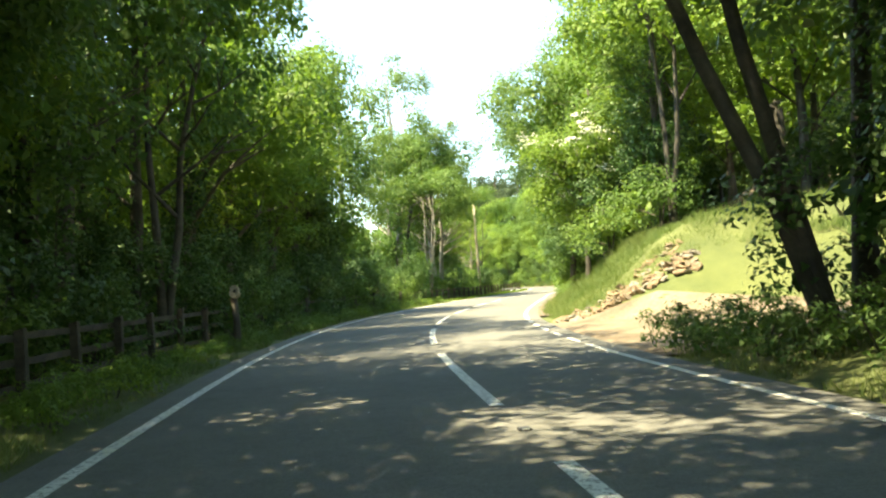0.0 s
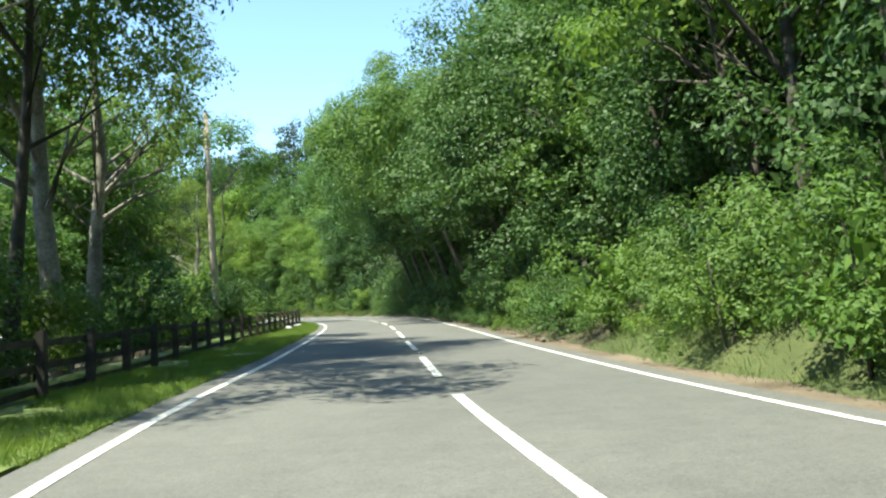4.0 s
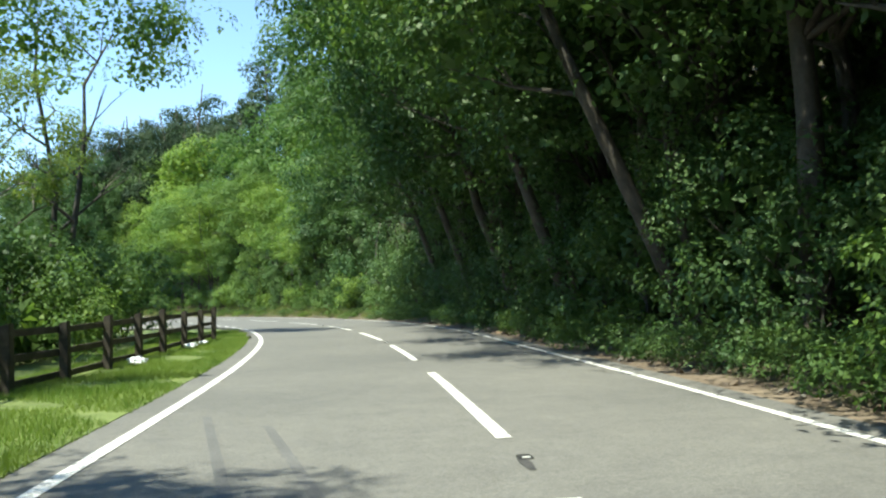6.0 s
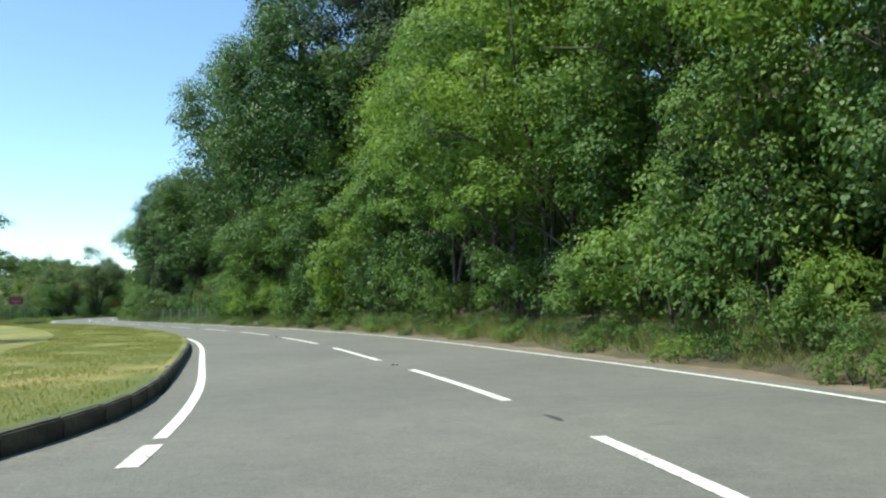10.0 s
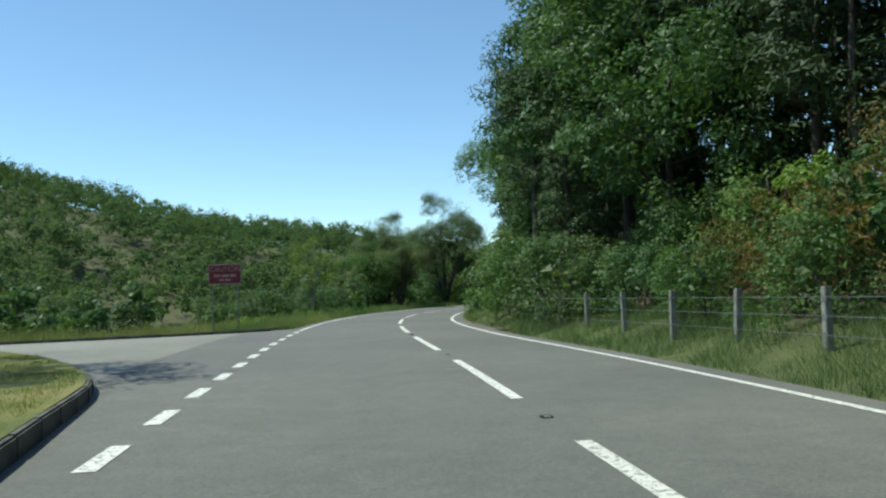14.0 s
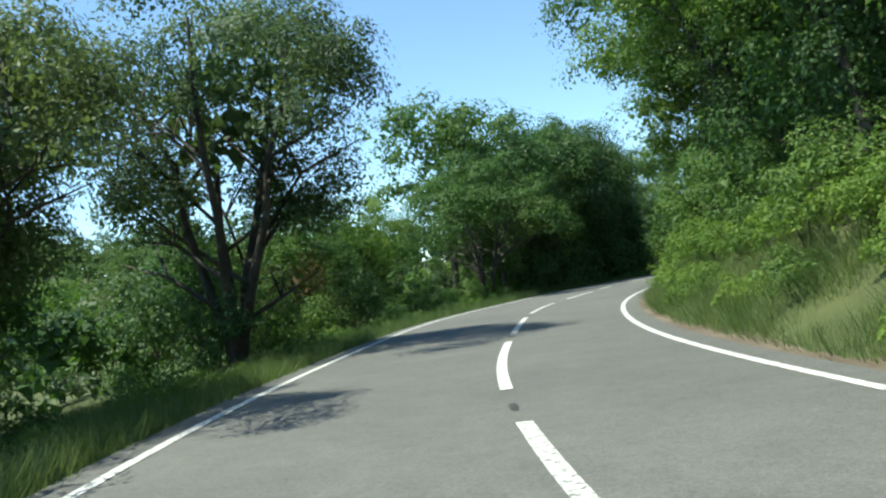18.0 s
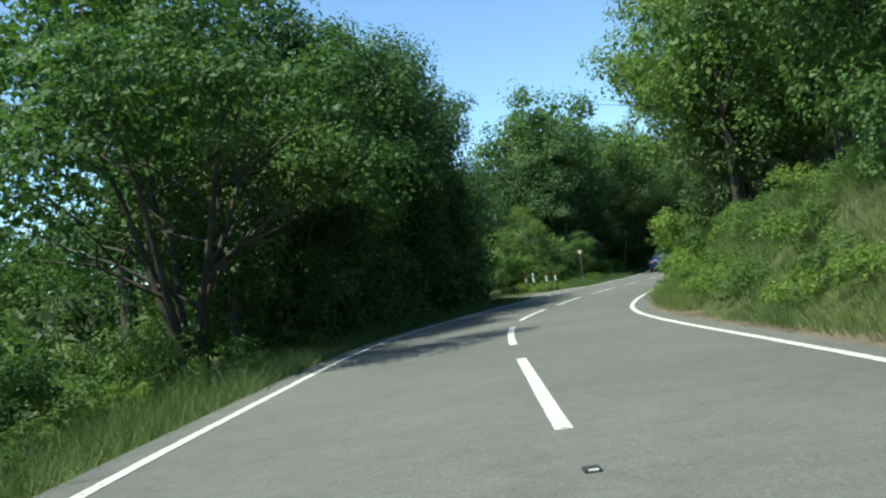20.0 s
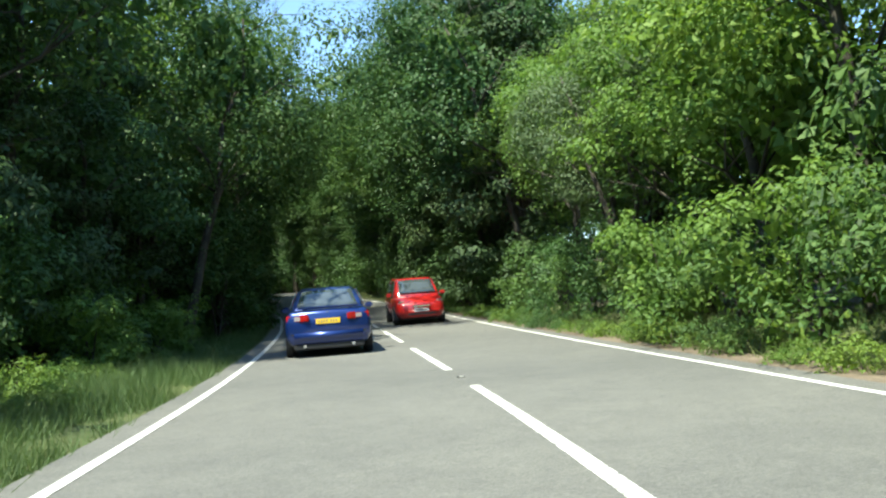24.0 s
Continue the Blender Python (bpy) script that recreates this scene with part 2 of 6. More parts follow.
def lawn_material():
    m, n, l, b = material("mown_lawn", 0.95)
    co = n.new("ShaderNodeTexCoord")
    stretch = n.new("ShaderNodeMapping")
    stretch.inputs["Scale"].default_value = (0.5, 0.12, 1.0)
    stretch.inputs["Rotation"].default_value = (0, 0, 0.35)
    l.new(co.outputs["Object"], stretch.inputs["Vector"])
    band = n.new("ShaderNodeTexNoise")
    band.inputs["Scale"].default_value, band.inputs["Detail"].default_value = 2.2, 5.0
    l.new(stretch.outputs[0], band.inputs["Vector"])
    col = ramp(n, l, band.outputs["Fac"], [(0.3, (0.10, 0.135, 0.03)), (0.52, (0.19, 0.19, 0.05)), (0.72, (0.33, 0.27, 0.11))])
    fine = noise_node(n, l, 35.0, 6.0, 0.8)
    l.new(blend(n, l, col, ramp(n, l, fine, [(0.3, (0.6, 0.6, 0.6)), (0.7, (1.25, 1.25, 1.25))]), 1.0, "MULTIPLY"), b.inputs["Base Color"])
    bump(n, l, b, fine, 0.8, 0.03)
    return m


GROUND = ground_material()
LAWN = lawn_material()

# ---- plan: the road's line ----
AXIS = [(5.2, -50.6), (4.1, -39.2), (2.9, -27.8), (1.7, -16.4), (0.5, -5.0), (-0.7, 6.5), (-1.4, 17.9), (-1.1, 29.4), (0.3, 40.8), (2.2, 52.2), (4.2, 63.5), (6.8, 74.7),
        (9.4, 85.9), (11.7, 97.2), (13.1, 108.6), (13.3, 120.1), (12.3, 131.5), (10.4, 142.8), (6.6, 153.7), (2.6, 164.5), (-2.4, 174.8), (-8.6, 184.5),
        (-14.9, 194.1), (-21.1, 203.8), (-26.8, 213.8), (-31.7, 224.2), (-35.2, 235.1), (-37.5, 246.4), (-37.9, 257.8), (-36.8, 269.3), (-35.2, 280.7),
        (-31.2, 291.4), (-26.2, 301.8), (-20.8, 311.9)]
turn = math.atan2(10.1, 5.4)
for n_step in range(11):
    turn += radians((0.2, 1.5, 1.5, 3.0)[n_step] if n_step < 4 else 6.0)
    AXIS.append((AXIS[-1][0] + 11.5 * math.cos(turn), AXIS[-1][1] + 11.5 * math.sin(turn)))


def spline(points, step=0.5):
    p = np.array(points, float)
    p = np.vstack([2 * p[0] - p[1], p, 2 * p[-1] - p[-2]])
    out = []
    for k in range(1, len(p) - 2):
        for u in np.arange(0, 1, step / 11.5):
            a, b, c, d = p[k - 1 : k + 3]
            out.append(0.5 * (2 * b + (c - a) * u + (2 * a - 5 * b + 4 * c - d) * u**2 + (3 * b - a - 3 * c + d) * u**3))
    return np.array(out)


LINE = spline(AXIS)
for _ in range(6):
    LINE[1:-1] = (LINE[:-2] + 2 * LINE[1:-1] + LINE[2:]) / 4
LINE_S = np.r_[0, np.cumsum(np.linalg.norm(np.diff(LINE, axis=0), axis=1))]
LINE_S -= LINE_S[np.argmin((LINE**2).sum(1))]
LINE_T = np.gradient(LINE, axis=0)
LINE_T /= np.linalg.norm(LINE_T, axis=1)[:, None]
S_END = 440.0


def at(s, l, z=0.0):
    """World place of s metres along the road, l metres to its right."""
    x, y = np.interp(s, LINE_S, LINE[:, 0]), np.interp(s, LINE_S, LINE[:, 1])
    tx, ty = np.interp(s, LINE_S, LINE_T[:, 0]), np.interp(s, LINE_S, LINE_T[:, 1])
    return Vector((x + l * ty, y - l * tx, z + float(rise(s))))


def bearing(s):
    """The road's heading as a turn about z, from +y."""
    return math.degrees(math.atan2(-np.interp(s, LINE_S, LINE_T[:, 0]), np.interp(s, LINE_S, LINE_T[:, 1])))


def plan(xy):
    """s and l of many places."""
    s, l = np.empty(len(xy)), np.empty(len(xy))
    for a in range(0, len(xy), 2000):
        some = xy[a : a + 2000]
        i = ((some[:, None] - LINE[None, ::2]) ** 2).sum(-1).argmin(1) * 2
        d = some - LINE[i]
        s[a : a + 2000] = LINE_S[i] + (d * LINE_T[i]).sum(1)
        l[a : a + 2000] = d[:, 0] * LINE_T[i, 1] - d[:, 1] * LINE_T[i, 0]
    return s, l


LEFT_S = [0.0, 18.3, 27.5, 36.7, 50.4, 62.3, 73.3, 82.5, 96.3, 103.6, 109.1, 117.3, 130.2, 137.5, 144.8, 150.3, 155.8, 165.0, 174.2, 183.3, 198.0, 210.8, 225.5, 240.2, 253.0, 258.5, 263.1, 266.8, 270.4, 275.0, 279.6, 286.0, 292.4, 298.8, 311.7, 320.8, 336.4, 348.3, 440.0]
LEFT_L = [-1.86, -2.06, -2.18, -2.25, -2.34, -2.2, -1.93, -1.97, -1.91, -1.74, -1.6, -1.42, -1.65, -1.7, -1.42, -1.01, -0.87, -0.87, -1.1, -1.44, -1.81, -2.04, -2.41, -2.37, -2.46, -2.29, -2.29, -2.52, -2.84, -3.03, -3.03, -2.66, -2.2, -1.95, -2.04, -2.27, -2.29, -2.34, -2.38]
MID_S = [0.0, 18.3, 32.1, 45.8, 59.6, 73.3, 82.5, 96.3, 103.6, 110.9, 117.3, 130.2, 137.5, 143.0, 152.2, 159.5, 174.2, 183.3, 196.2, 205.3, 212.7, 220.0, 228.3, 239.3, 246.6, 252.1, 257.6, 262.2, 265.8, 270.4, 275.9, 283.3, 290.6, 297.9, 311.7, 324.5, 332.8, 339.2, 362.1, 440.0]
MID_L = [1.24, 1.12, 1.21, 1.07, 1.1, 1.13, 1.06, 1.15, 1.38, 1.65, 2.06, 2.22, 2.2, 2.06, 2.38, 2.38, 1.79, 1.44, 1.62, 1.6, 1.38, 1.01, 0.73, 0.73, 0.87, 0.73, 0.81, 0.96, 0.83, 0.57, 0.28, 0.41, 0.73, 0.87, 1.01, 1.16, 1.28, 1.21, 1.1, 1.1]
RIGHT_S = [0.0, 9.2, 22.9, 32.1, 41.3, 55.0, 64.2, 76.1, 91.7, 99.0, 104.5, 111.8, 119.2, 125.6, 133.8, 143.0, 152.2, 160.4, 171.4, 183.3, 199.8, 207.2, 212.7, 220.0, 226.4, 232.8, 240.2, 247.5, 256.7, 270.4, 284.2, 300.7, 309.8, 317.2, 326.3, 334.6, 348.3, 440.0]
RIGHT_L = [3.67, 3.5, 3.71, 4.03, 4.13, 4.03, 3.76, 3.53, 3.67, 3.8, 4.22, 4.95, 5.5, 5.96, 5.82, 5.59, 5.82, 5.59, 4.77, 4.17, 4.31, 3.94, 3.44, 3.03, 2.82, 2.98, 3.03, 3.3, 3.16, 3.12, 3.3, 3.71, 3.85, 4.26, 4.31, 4.26, 4.49, 4.58]


EDGE_S = np.arange(-60, 446, 0.5)


def smoothed(at_s, values):
    v = np.interp(EDGE_S, at_s, values)
    k = np.exp(-((np.arange(-12, 13) / 5.0) ** 2) / 2)
    return np.convolve(np.pad(v, 12, "edge"), k / k.sum(), "valid")


LEFT_V, MID_V, RIGHT_V = smoothed(LEFT_S, LEFT_L), smoothed(MID_S, MID_L), smoothed(RIGHT_S, RIGHT_L)


def left_edge(s):
    return np.interp(s, EDGE_S, LEFT_V)


def mid_line(s):
    return np.interp(s, EDGE_S, MID_V)


def right_edge(s):
    return np.interp(s, EDGE_S, RIGHT_V)


def rise(s):
    """The road climbs a little at its far end."""
    return 0.0007 * np.clip(np.asarray(s, float) - 340, 0, 60) ** 2


def ease(v):
    v = np.clip(v, 0, 1)
    return v * v * (3 - 2 * v)


def ground_z(s, l):
    """Height of the ground beside the road: hillside to the right, falling land to the left."""
    s, l = np.asarray(s, float), np.asarray(l, float)
    d = l - right_edge(s) - 0.75
    bank = np.interp(s, [0, 10, 13, 20.5, 25, 55, 70, 85, 125, 190, 215, 226, 290, 305, 360], [0.6, 0.5, 0.05, 0.1, 2.7, 2.4, 1.0, 0.6, 0.7, 0.6, 0.4, 1.9, 2.1, 0.7, 0.5])
    wide = np.interp(s, [20, 24, 40, 55, 66, 226, 240, 290, 300], [2.0, 5.0, 4.0, 4.0, 2.0, 2.0, 2.6, 2.6, 2.0])
    slope = np.interp(s, [0, 25, 40, 80, 130, 180, 205, 230, 290, 310, 400], [0.10, 0.12, 0.2, 0.34, 0.5, 0.5, 0.25, 0.22, 0.18, 0.10, 0.10])
    right = bank * ease(d / wide) + slope * np.clip(d - wide, 0, 45) * ease((d - 1) / 5) + 0.02 * np.clip(d - 57, 0, 400)
    e = left_edge(s) - 0.8 - l
    fall = np.interp(s, [0, 100, 115, 218, 230, 300, 310, 400], [-0.05, -0.05, 0.0, 0.0, -0.12, -0.06, 0.03, 0.05])
    left = fall * np.clip(e, 0, 30)
    return rise(s) - 0.09 + np.where(d > 0, right, 0) + np.where(e > 0, left, 0)


def hills(x, y):
    return 39 * np.exp(-(((x + 235) / 75) ** 2 + ((y - 280) / 70) ** 2) / 2) + 4 * np.exp(-(((x + 165) / 70) ** 2 + ((y - 420) / 80) ** 2) / 2)


def part(name, bm, mat, parent=None, label="", smooth=False):
    """One mesh object out of a bmesh, under a thing or a part."""
    me = bpy.data.meshes.new(name)
    bm.to_mesh(me)
    bm.free()
    return mesh_part(name, me, mat, parent, label, smooth)


def mesh_part(name, me, mat, parent=None, label="", smooth=False):
    if mat and not me.materials:
        me.materials.append(mat)
    if smooth:
        me.polygons.foreach_set("use_smooth", [True] * len(me.polygons))
    ob = new(name, me)
    ob.parent = parent
    return tagged(ob, label)


def mesh_of(name, verts, faces, mat=None, smooth=False):
    me = bpy.data.meshes.new(name)
    me.from_pydata([tuple(map(float, v)) for v in verts], [], [tuple(map(int, f)) for f in faces])
    if mat:
        me.materials.append(mat)
    if smooth:
        me.polygons.foreach_set("use_smooth", [True] * len(me.polygons))
    return me


def box(bm, x0, x1, y0, y1, z0, z1, bevel=0.0):
    m = Matrix.Translation(((x0 + x1) / 2, (y0 + y1) / 2, (z0 + z1) / 2)) @ Matrix.Diagonal((x1 - x0, y1 - y0, z1 - z0, 1))
    made = bmesh.ops.create_cube(bm, size=1, matrix=m)["verts"]
    if bevel:
        edges = list({e for v in made for e in v.link_edges})
        bmesh.ops.bevel(bm, geom=edges, offset=bevel, segments=2, affect="EDGES")


def boxed(x0, x1, y0, y1, z0, z1, bevel=0.0):
    bm = bmesh.new()
    box(bm, x0, x1, y0, y1, z0, z1, bevel)
    return bm


def rod(bm, a, b, r0, r1=None, seg=8):
    a, b = Vector(a), Vector(b)
    m = Matrix.Translation((a + b) / 2) @ (b - a).to_track_quat("Z", "Y").to_matrix().to_4x4()
    return bmesh.ops.create_cone(bm, cap_ends=True, segments=seg, radius1=r0, radius2=r0 if r1 is None else r1, depth=(b - a).length, matrix=m)["verts"]


def rodded(a, b, r0, r1=None, seg=8):
    bm = bmesh.new()
    rod(bm, a, b, r0, r1, seg)
    return bm


def ribbon(name, s0, s1, left, right, z, mat, step=1.0, parent=None, across=1):
    """A strip of surface that follows the road between two offsets, which may be functions of s."""
    ss = np.linspace(s0, s1, max(2, int((s1 - s0) / step) + 1))
    verts, faces = [], []
    for s in ss:
        a, b = (f(s) if callable(f) else f for f in (left, right))
        for k in range(across + 1):
            verts.append(at(s, a + (b - a) * k / across, z))
    w = across + 1
    for i in range(len(ss) - 1):
        for k in range(across):
            faces.append((i * w + k, i * w + k + 1, (i + 1) * w + k + 1, (i + 1) * w + k))
    return mesh_part(name, mesh_of(name, verts, faces, mat), None, parent)


# ---- ground ----
def axis_steps(lo, hi, step, far):
    inner = list(np.arange(lo, hi + 0.1, step))
    out, g = [], step
    while not out or out[-1] < far:
        g *= 1.25
        out.append((out[-1] if out else 0) + g)
    return np.array([lo - v for v in reversed(out)] + inner + [hi + v for v in out])


gx, gy = axis_steps(-72, 50, 0.9, 2800), axis_steps(-30, 395, 0.9, 2600)
GX, GY = np.meshgrid(gx, gy)
flat = np.stack([GX.ravel(), GY.ravel()], 1)
gs, gl = plan(flat)
gs = np.clip(gs, -60, 445)
gz = ground_z(gs, gl)
away = ease((np.abs(gl) - 30) / 60)
gz = gz + hills(flat[:, 0], flat[:, 1]) * away
rough_z = np.array([noise.noise(Vector((x * 0.35, y * 0.35, 0))) for x, y in flat.tolist()])
off_road = ease((np.maximum(gl - right_edge(gs), left_edge(gs) - gl) - 0.7) / 2.0)
quiet = np.where((gl < 0) & (gs > 105) & (gs < 224), 0.15, 1.0)
quiet = np.where((gl > 0) & (gl < 14) & (gs > 8) & (gs < 22), 0.08, quiet)
gz = gz + 0.22 * rough_z * off_road * quiet
w = len(gx)
idx = np.arange(len(flat)).reshape(len(gy), w)
gfaces = np.stack([idx[:-1, :-1].ravel(), idx[:-1, 1:].ravel(), idx[1:, 1:].ravel(), idx[1:, :-1].ravel()], 1)
ground_mesh = mesh_of("ground", np.c_[flat, gz], gfaces, GROUND, True)
grassy = ground_mesh.attributes.new("grassy", "FLOAT", "POINT")
near_verge = 1 - ease((np.maximum(gl - right_edge(gs), left_edge(gs) - gl) - 2.0) / 1.5)
near_verge = np.where((gl > 0) & (gs > 72) & (gs < 198), 0.12 * near_verge, near_verge)
open_left = np.where((gl < 0) & (gs > 100) & (gs < 350), np.where(gl > -34, 1.0, 0.55), 0.0)
bank_grass = np.where((gl > 0) & (gs > 10) & (gs < 60), 1 - ease((gl - np.where(gs < 36, 18, 9)) / 4), 0)
grassy.data.foreach_set("value", np.clip(np.maximum(np.maximum(near_verge, open_left), bank_grass), 0, 1) * 0.9)
ground = tagged(new("ground", ground_mesh), "green verge and dark woodland soil on a rising bank", "ground", kind="structure")

# ---- road ----
road = ribbon("road", -45, S_END, lambda s: left_edge(s) - 0.42, lambda s: right_edge(s) + 0.4, 0.0, ASPHALT, 1.5, None, 6)
tagged(road, "grey tarmac two-lane country road with white lines", "road", kind="structure")
for a, b in ((-45, 117), (146, 196.5), (219.5, 312.5), (327, S_END)):
    ribbon("edge_line", a, b, lambda s: left_edge(s) - 0.06, lambda s: left_edge(s) + 0.06, 0.006, LINE_PAINT, 1.0, road)
for a, b in ((-45, 14), (24.5, S_END)):
    ribbon("edge_line", a, b, lambda s: right_edge(s) - 0.055, lambda s: right_edge(s) + 0.055, 0.006, LINE_PAINT, 1.0, road)
for k in range(5):
    ribbon("edge_dash", 14.6 + 2 * k, 15.7 + 2 * k, lambda s: right_edge(s) - 0.05, lambda s: right_edge(s) + 0.05, 0.006, LINE_PAINT, 0.6, road)
GAPS = [5.1, 13.9, 22.4, 31.2, 39.8, 48.4, 57, 65, 72, 79.2, 87.6, 95.5, 103.1, 111, 119.4, 127.9, 137.3, 144.9, 152.1, 160, 168, 175.5, 182.6, 189.8, 197.6, 205.3, 213.2, 220.6, 228.4, 236.2, 244, 253.2, 261.5, 269.1, 277, 285, 292.5, 299.9, 307.5, 315.8, 323.0, 330.8, 338.2, 346.8, 355.4, 364]
DASHES = [(a + (0.9 if a == 330.8 else 2.0 if 75 < a < 90 or 240 < a < 275 else 2.5), b) for a, b in zip([-12.5, -3.5] + GAPS, [-6, 5.1] + GAPS[1:] + [371]) if b > a + 3]
for a, b in DASHES:
    worn = random.random() < 0.3
    ribbon("centre_dash", a, b, lambda s: mid_line(s) - 0.065, lambda s: mid_line(s) + 0.065, 0.006, WORN_PAINT if worn else LINE_PAINT, 0.8, road)
STUD_BODY = plain("cast_iron_stud", (0.05, 0.05, 0.048), 0.6, 0.4)
STUD_LENS = plain("white_stud_lens", (0.75, 0.75, 0.72), 0.3)
for a in GAPS[::2]:
    p = at(a + 1.2, float(mid_line(a + 1.2)), 0.004)
    stud = part("road_stud", boxed(-0.05, 0.05, -0.06, 0.06, -0.01, 0.012, 0.006), STUD_BODY, road, "dark cast road stud")
    stud.matrix_basis = pose(p.x, p.y, p.z, 0, 0, bearing(a + 1.2))
    part("lens", boxed(-0.03, 0.03, -0.056, -0.045, 0.002, 0.016, 0.003), STUD_LENS, stud, "white lens")
for start, stop in ((118, 146), (197.4, 219), (313.0, 326.5)):
    s = start
    while s < stop:
        ribbon("give_way_dash", s, s + 1.0, lambda s: left_edge(s) - 0.08, lambda s: left_edge(s) + 0.08, 0.006, LINE_PAINT, 0.5, road)
        s += 2.05
for a, b in ((27, 196), (216, 372)):
    strip = ribbon("soil_strip", a, b, lambda s: right_edge(s) + 0.3, lambda s: right_edge(s) + 1.15 + 0.12 * math.sin(s * 1.7) + 0.1 * math.sin(s * 0.61), -0.012, DIRT, 0.7, None, 2)
    tagged(strip, "brown soil and leaf litter at the road's edge", "soil", kind="structure")
SKID = two_tone("rubber_skid", (0.092, 0.092, 0.09), (0.132, 0.13, 0.125), 1.0, 40.0)
for k in range(2):
    ribbon("skid_mark", 86.6, 91.6 - 0.8 * k, lambda s: -0.83 + 0.5 * k - 0.19 * (s - 88.1), lambda s: -0.745 + 0.5 * k - 0.19 * (s - 88.1), 0.003, SKID, 0.6, road)

# ---- junctions and lawns on the left ----


def patch(name, outline, z, mat, label="", category="", kind="", thick=0.0):
    """A flat piece of surface with an outline in s and l, edges cut every metre or so."""
    bm = bmesh.new()
    verts = [bm.verts.new(at(s, l, z)) for s, l in outline]
    face = bm.faces.new(verts)
    bm.normal_update()
    if face.normal.z < 0:
        face.normal_flip()
    if thick:
        made = bmesh.ops.extrude_face_region(bm, geom=[face])["geom"]
        bmesh.ops.translate(bm, verts=[g for g in made if isinstance(g, bmesh.types.BMVert)], vec=(0, 0, -thick))
        bmesh.ops.recalc_face_normals(bm, faces=bm.faces[:])
    bmesh.ops.triangulate(bm, faces=[f for f in bm.faces if len(f.verts) > 4])
    return tagged(part(name, bm, mat), label, category, kind=kind)


def curve_pts(points, step=1.0):
    p = np.array(points, float)
    p = np.vstack([2 * p[0] - p[1], p, 2 * p[-1] - p[-2]])
    out = []
    for k in range(1, len(p) - 2):
        a, b, c, d = p[k - 1 : k + 3]
        for u in np.linspace(0, 1, max(2, int(np.linalg.norm(c - b) / step) + 1))[:-1]:
            out.append(0.5 * (2 * b + (c - a) * u + (2 * a - 5 * b + 4 * c - d) * u**2 + (3 * b - a - 3 * c + d) * u**3))
    out.append(p[-2])
    return [tuple(v) for v in out]


ISLAND_EDGE = curve_pts([(136, -13), (138, -8.5), (140.3, -5.2), (143.5, -3.3), (147.5, -1.95), (153, -1.45), (160, -1.25), (170, -1.35), (180, -1.75), (188, -1.85), (195, -2.15), (199.5, -2.75), (202.8, -3.4), (206, -4.8), (209, -6.6), (211.5, -9), (213, -12)])
VERGE_EDGE = curve_pts([(60, -2.75), (72, -2.38), (85, -2.35), (98, -2.28), (108.5, -1.98), (114, -1.85), (119.2, -2.1), (121.7, -2.9), (123.2, -5.2), (123.8, -10)])
FAR_EDGE = curve_pts([(217.0, -12.5), (218.2, -8.5), (219.3, -5.6), (220.6, -3.6), (222.5, -3.05)])
side_road = patch("side_road", curve_pts([(119, -3.0), (126, -3.0), (134, -3.0), (141, -2.9), (146, -2.2)], 1.5) + [(141, -14), (137, -26), (118, -26)], -0.016, SIDE_ASPHALT, "pale tarmac mouth of a side road", "road", "structure")
side_road_b = patch("side_road", curve_pts([(199, -2.7), (205, -2.9), (212, -3.2), (221, -3.6)], 1.5) + [(220.3, -5.0), (218.6, -9), (217.4, -24), (206, -24), (203, -6)], -0.016, SIDE_ASPHALT, "pale concrete mouth of a second side road", "road", "structure")
for name_s in ((115, 150), (193, 224)):
    tagged(ribbon("road_apron", name_s[0], name_s[1], lambda s: left_edge(s) - 1.9, lambda s: left_edge(s) - 0.3, -0.012, ASPHALT, 1.5, None, 2), "grey tarmac apron at the mouth of the side road", "road", kind="structure")
lawn = patch("lawn", ISLAND_EDGE + [(212, -30), (140, -30)], 0.18, LAWN, "mown sun-bleached grass island with kerb", "lawn", "structure", 0.32)
verge_lawn = patch("grass_verge", VERGE_EDGE + [(116, -9), (104, -6), (85, -6), (60, -6)], 0.008, TURF, "short mown roadside grass verge", "verge", "structure", 0.16)

def kerb_run(edge, top, label, length=0.9):
    """Kerb stones end to end along an edge, each a piece of the run."""
    run = tagged(new("kerb", None), label, "kerb", kind="structure")
    pts = [at(s, l) for s, l in edge]
    cum = np.r_[0, np.cumsum([(b - a).length for a, b in zip(pts, pts[1:])])]
    xs, ys = [p.x for p in pts], [p.y for p in pts]
    bm = boxed(-0.065, 0.065, -length / 2 + 0.002, length / 2 - 0.002, -0.34, 0.0, 0.018)
    me = bpy.data.meshes.new("kerb_stone")
    bm.to_mesh(me)
    bm.free()
    me.materials.append(KERB)
    for d in np.arange(length / 2, cum[-1], length):
        a = Vector((np.interp(d - 0.3, cum, xs), np.interp(d - 0.3, cum, ys), 0))
        b = Vector((np.interp(d + 0.3, cum, xs), np.interp(d + 0.3, cum, ys), 0))
        stone = new("kerb_stone", me)
        stone.parent = run
        t = b - a
        stone.matrix_basis = pose((a.x + b.x) / 2, (a.y + b.y) / 2, top + random.uniform(-0.008, 0.008), random.uniform(-0.6, 0.6), 0, math.degrees(math.atan2(-t.x, t.y)))
    return run


kerb_run(ISLAND_EDGE, 0.172, "grey concrete kerb round the grass island")
kerb_run(VERGE_EDGE[-18:], 0.08, "low concrete kerb at the side road's corner")
kerb_run(FAR_EDGE, 0.07, "worn low kerb at the far side of the junction")

